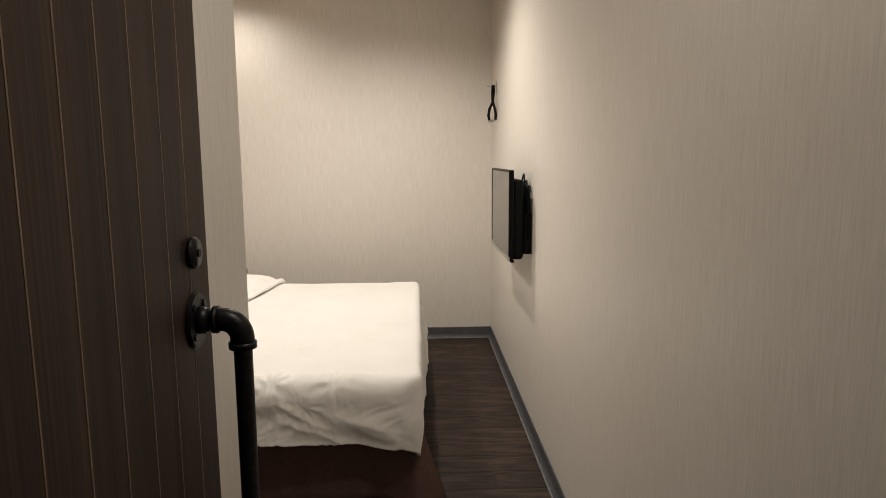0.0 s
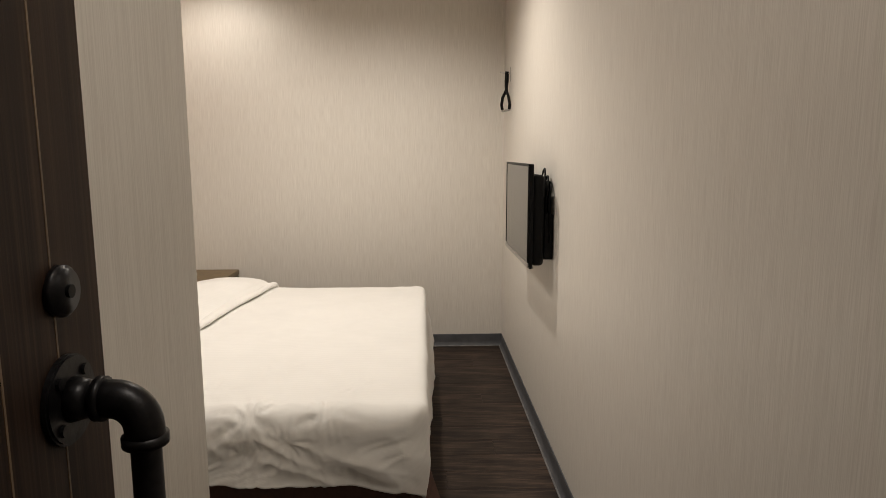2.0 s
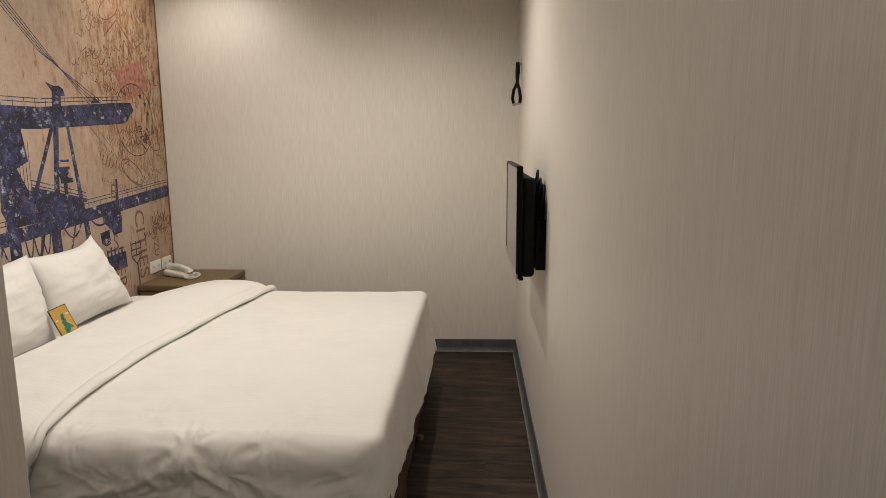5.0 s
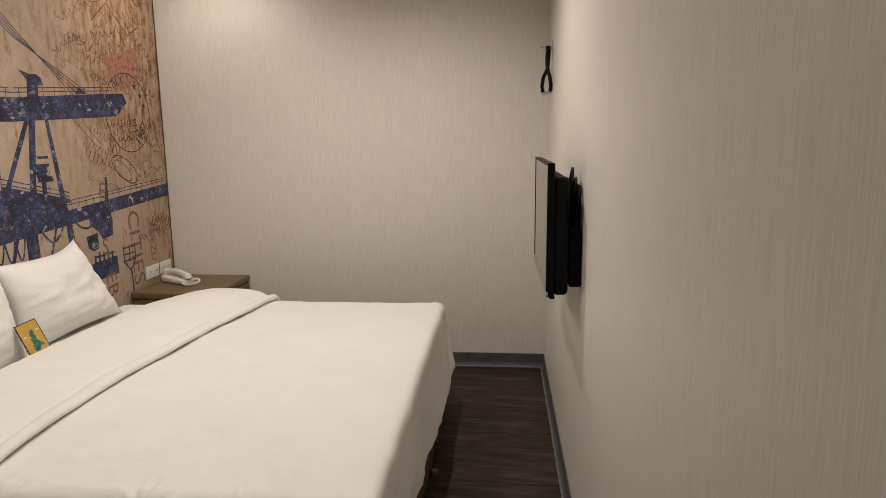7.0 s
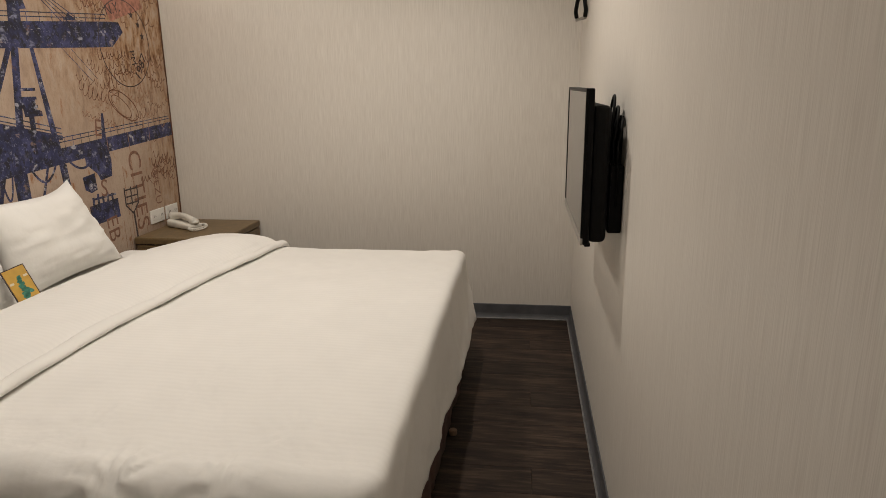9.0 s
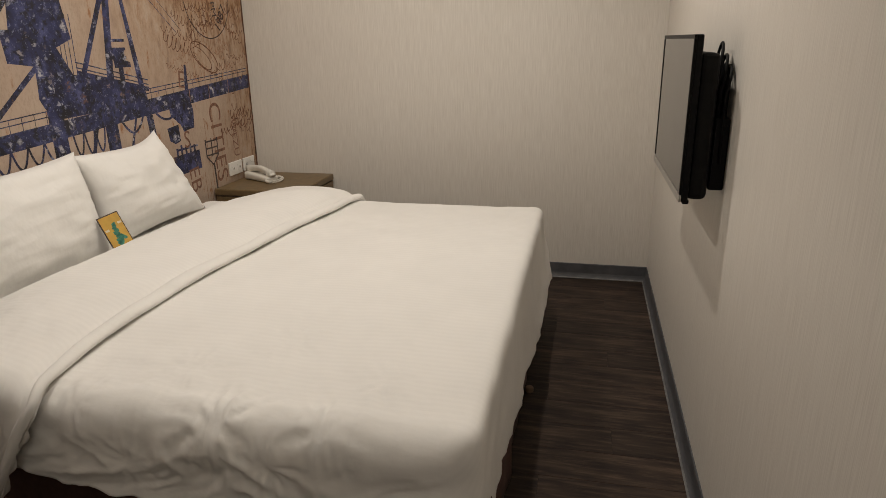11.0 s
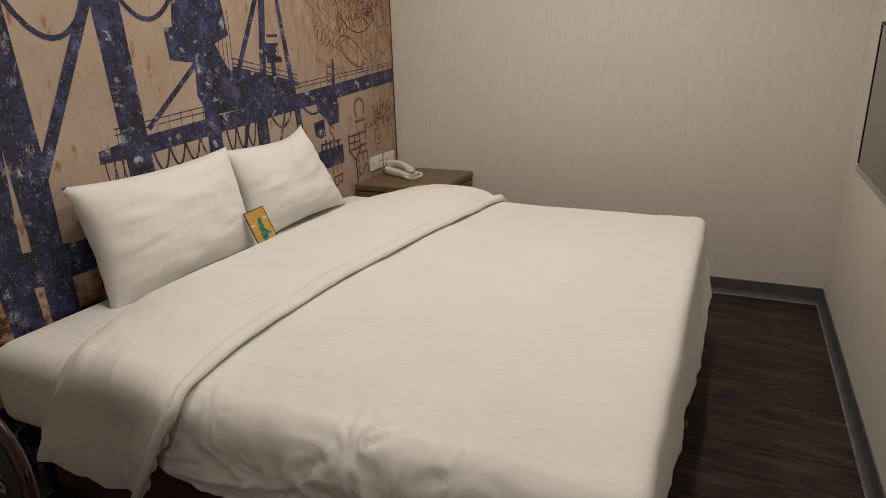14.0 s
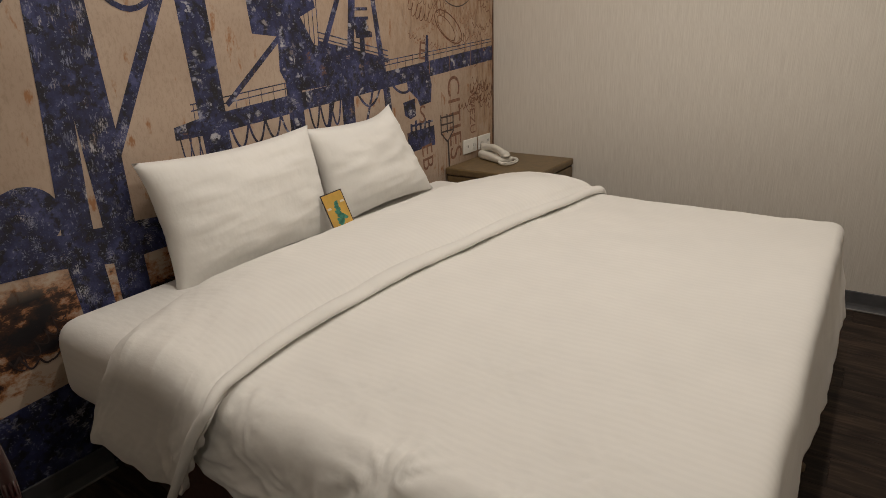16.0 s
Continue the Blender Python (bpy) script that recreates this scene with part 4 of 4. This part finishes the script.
def upper_boom():
    p = Print(0.0036)
    p.poly((-3.35, 1.545), (-1.22, 1.580), (-0.48, 1.642), (-0.40, 1.645), (-0.37, 1.60), (-0.47, 1.525), (-0.60, 1.515), (-1.24, 1.478), (-3.35, 1.44))
    for off in (0.018, 0.036):
        p.line([(-3.3, 1.55 + off), (-1.22, 1.582 + off), (-0.50, 1.637 + off)], 0.004)
    for k in range(16):
        yy = -1.7 + k * 0.075
        p.bar((yy, 1.56 + (yy + 1.22) * 0.06), (yy, 1.62 + (yy + 1.22) * 0.075), 0.004)
    p.poly((-1.165, 1.70), (-1.12, 1.66), (-1.13, 1.57), (-1.06, 1.57), (-1.055, 1.64), (-1.02, 1.645), (-1.03, 1.675), (-1.06, 1.69), (-1.10, 1.685))
    p.poly((-0.80, 1.62), (-0.77, 1.655), (-0.72, 1.63), (-0.66, 1.63))
    for k in range(4):
        p.line([(-1.50 - k * 0.030, 2.13), (-1.12 - k * 0.020, 1.835), (-0.80 + k * 0.03, 1.60 + k * 0.012)], 0.004)
    p.line([(-0.78, 1.50), (-0.62, 1.37)], 0.003)
    p.line([(-0.84, 1.50), (-0.66, 1.36)], 0.003)
    return p.done("printed_upper_boom", NAVY, "navy printed upper crane boom with stay cables")


lower_crane()
upper_boom()
near_crane()


def script_lines(p, rng, y0, y1, z0, z1, count, size, w):
    """Runs of looping handwriting with tall and short strokes."""
    for _ in range(count):
        y, z = rng.uniform(y0, y1), rng.uniform(z0, z1)
        tilt, length, seed = rng.uniform(-0.6, 0.6), rng.uniform(0.10, 0.28), rng.uniform(0, 90)
        h = rng.uniform(0.6, 1.4) * size
        turns = length / size * rng.uniform(1.7, 3.0)
        pts = []
        for k in range(70):
            u = k / 69
            a = u * turns * 2.0 + 1.6 * noise.noise((u * 5, seed, 0))
            tall = h * (0.35 + 1.1 * abs(noise.noise((u * 6, seed, 4))))
            dy = u * length + 0.34 * tall * math.cos(a + 0.5) + 0.30 * tall * math.sin(a)
            dz = tall * math.sin(a) + 0.5 * h * noise.noise((u * 4, seed, 9))
            q = (y + dy * math.cos(tilt) - dz * math.sin(tilt), z + dy * math.sin(tilt) + dz * math.cos(tilt))
            pts.append((min(q[0], -0.012), min(q[1], H - 0.02)))
        p.line(pts, w * rng.uniform(0.6, 1.3))


rng = random.Random(5)
p = Print(0.0021)
script_lines(p, rng, -0.78, -0.16, 1.14, 1.50, 24, 0.026, 0.0035)
script_lines(p, rng, -0.98, -0.16, 1.68, 2.45, 56, 0.034, 0.004)
p.ring((-0.44, 1.24), 0.13, 0.055, 0.006, -0.5)
p.ring((-0.46, 1.235), 0.09, 0.035, 0.004, -0.6)
p.line([(-0.62, 1.99), (-0.48, 2.10), (-0.30, 1.96), (-0.20, 2.02)], 0.007)
p.ring((-0.55, 2.15), 0.11, 0.05, 0.006, 0.5)
tagged(p.done("brown_handwriting", BROWN_INK, "looping brown handwriting"), kind="stuff")
p = Print(0.0030)
script_lines(p, rng, -0.40, -0.10, 0.76, 1.02, 7, 0.030, 0.006)
tagged(p.done("bold_handwriting", BROWN_INK, "bold brown signature"), kind="stuff")
p = Print(0.00225)
script_lines(p, rng, -0.85, -0.2, 1.15, 2.4, 40, 0.022, 0.003)
for k in range(26):
    a, b = rng.uniform(-0.7, -0.1), rng.uniform(0.62, 2.4)
    p.line([(a, b), (a + rng.uniform(-0.01, 0.01), b - rng.uniform(0.08, 0.3))], 0.004)
tagged(p.done("pale_handwriting", PALE_INK, "faint brown writing and streaks"), kind="stuff")

p = Print(0.0033)
p.poly((-0.56, 1.82), (-0.25, 1.905), (-0.17, 1.735), (-0.46, 1.645))
p.done("red_stamp_print", RED_INK, "faded red postage stamp print")
p = Print(0.0062)
p.ring((-0.362, 1.545), 0.212, 0.212, 0.005, 0, 56)
for a in (62, 38, 16):
    sx, sz = -0.362 + 0.165 * math.cos(radians(a)), 1.545 + 0.165 * math.sin(radians(a))
    p.poly(*[(sx + (0.021 if k % 2 == 0 else 0.009) * math.sin(k * math.pi / 5), sz + (0.021 if k % 2 == 0 else 0.009) * math.cos(k * math.pi / 5)) for k in range(10)])
p.done("postmark", BLACK_INK, "black circular postmark with stars")


def wall_text(text, size, y, z, turn, material, lift=0.0064):
    m = Matrix.Translation((-W + 0.00225 + (lift - 0.002) * 0.3, y, z)) @ Matrix.Rotation(radians(90), 4, "Z") @ Matrix.Rotation(radians(90), 4, "X") @ Matrix.Rotation(radians(turn), 4, "Z")
    lettering("lettering", text, size, m, material, mural, 0.00005)


wall_text("N.Y.", 0.07, -0.43, 1.685, 15, BLACK_INK)
wall_text("PM", 0.06, -0.33, 1.475, -80, BLACK_INK)
wall_text("1987", 0.075, -0.23, 1.42, 55, BLACK_INK)
LETTER_INK = plain("reddish_letter_ink", (0.20, 0.095, 0.06), 0.6, vary=0.4, size=50, relief=0)
wall_text("E", 0.115, -0.675, 1.105, -8, LETTER_INK, 0.0032)
wall_text("S", 0.12, -0.69, 0.815, -8, LETTER_INK, 0.0022)
wall_text("EB", 0.125, -0.695, 0.645, -85, LETTER_INK, 0.0022)
wall_text("CITIES", 0.155, -0.455, 0.80, -88, LETTER_INK, 0.0022)
wall_text("WEZU", 0.075, -0.255, 0.80, -88, LETTER_INK, 0.0026)
p = Print(0.0040)
p.bar((-0.47, 0.70), (-0.462, 0.52), 0.014)
for k in range(3):
    p.bar((-0.53 + k * 0.055, 0.735), (-0.53 + k * 0.055, 0.83), 0.010)
    p.bar((-0.535, 0.745 + k * 0.036), (-0.415, 0.745 + k * 0.036), 0.008)
p.line([(-0.53, 0.74), (-0.475, 0.69), (-0.42, 0.74)], 0.010)
p.done("printed_lamp_post", BLACK_INK, "dark printed floodlight post")
p = Print(0.0066)
cells = 60
for k in range(cells):
    z0, z1 = H * k / cells, H * (k + 1) / cells
    w0 = 0.014 + 0.012 * noise.noise((k * 0.5, 0, 0))
    w1 = 0.014 + 0.012 * noise.noise((k * 0.5 + 0.5, 0, 0))
    p.poly((-0.003, z0), (-0.003, z1), (-0.003 - max(0.003, w1), z1), (-0.003 - max(0.003, w0), z0))
p.done("burnt_edge", EDGE_INK, "dark burnt paper edge")
p = Print(0.0068)
script_lines(p, random.Random(3), -2.62, -2.50, 0.42, 0.46, 2, 0.030, 0.005)
p.done("black_handwriting", BLACK_INK, "black script at the foot of the mural")

# ---- floor planks ----
rng = random.Random(11)
plank_meshes = {}


def plank_data(length):
    key = round(length, 3)
    if key not in plank_meshes:
        b = box((0, 0, -0.003), (length, 0.1515, 0.0), 0.0008, 1)
        me = bpy.data.meshes.new("plank")
        b.to_mesh(me)
        b.free()
        me.materials.append(PLANK)
        plank_meshes[key] = me
    return plank_meshes[key]


row, y = 0, -0.152
while y > -4.95:
    left = -W + 0.002 if y > SOUTH - 0.05 else PX + 0.002
    x = -0.002
    cut = (0.46, 0.92, 0.23, 0.69)[row % 4]
    while x > left + 0.02:
        ln_ = min(cut, x - left)
        ob = new("plank", plank_data(ln_ - 0.001))
        ob.location = (x - ln_, y, 0.0)
        ob.parent = floor
        x -= ln_
        cut = 0.92
    y -= 0.1525
    row += 1
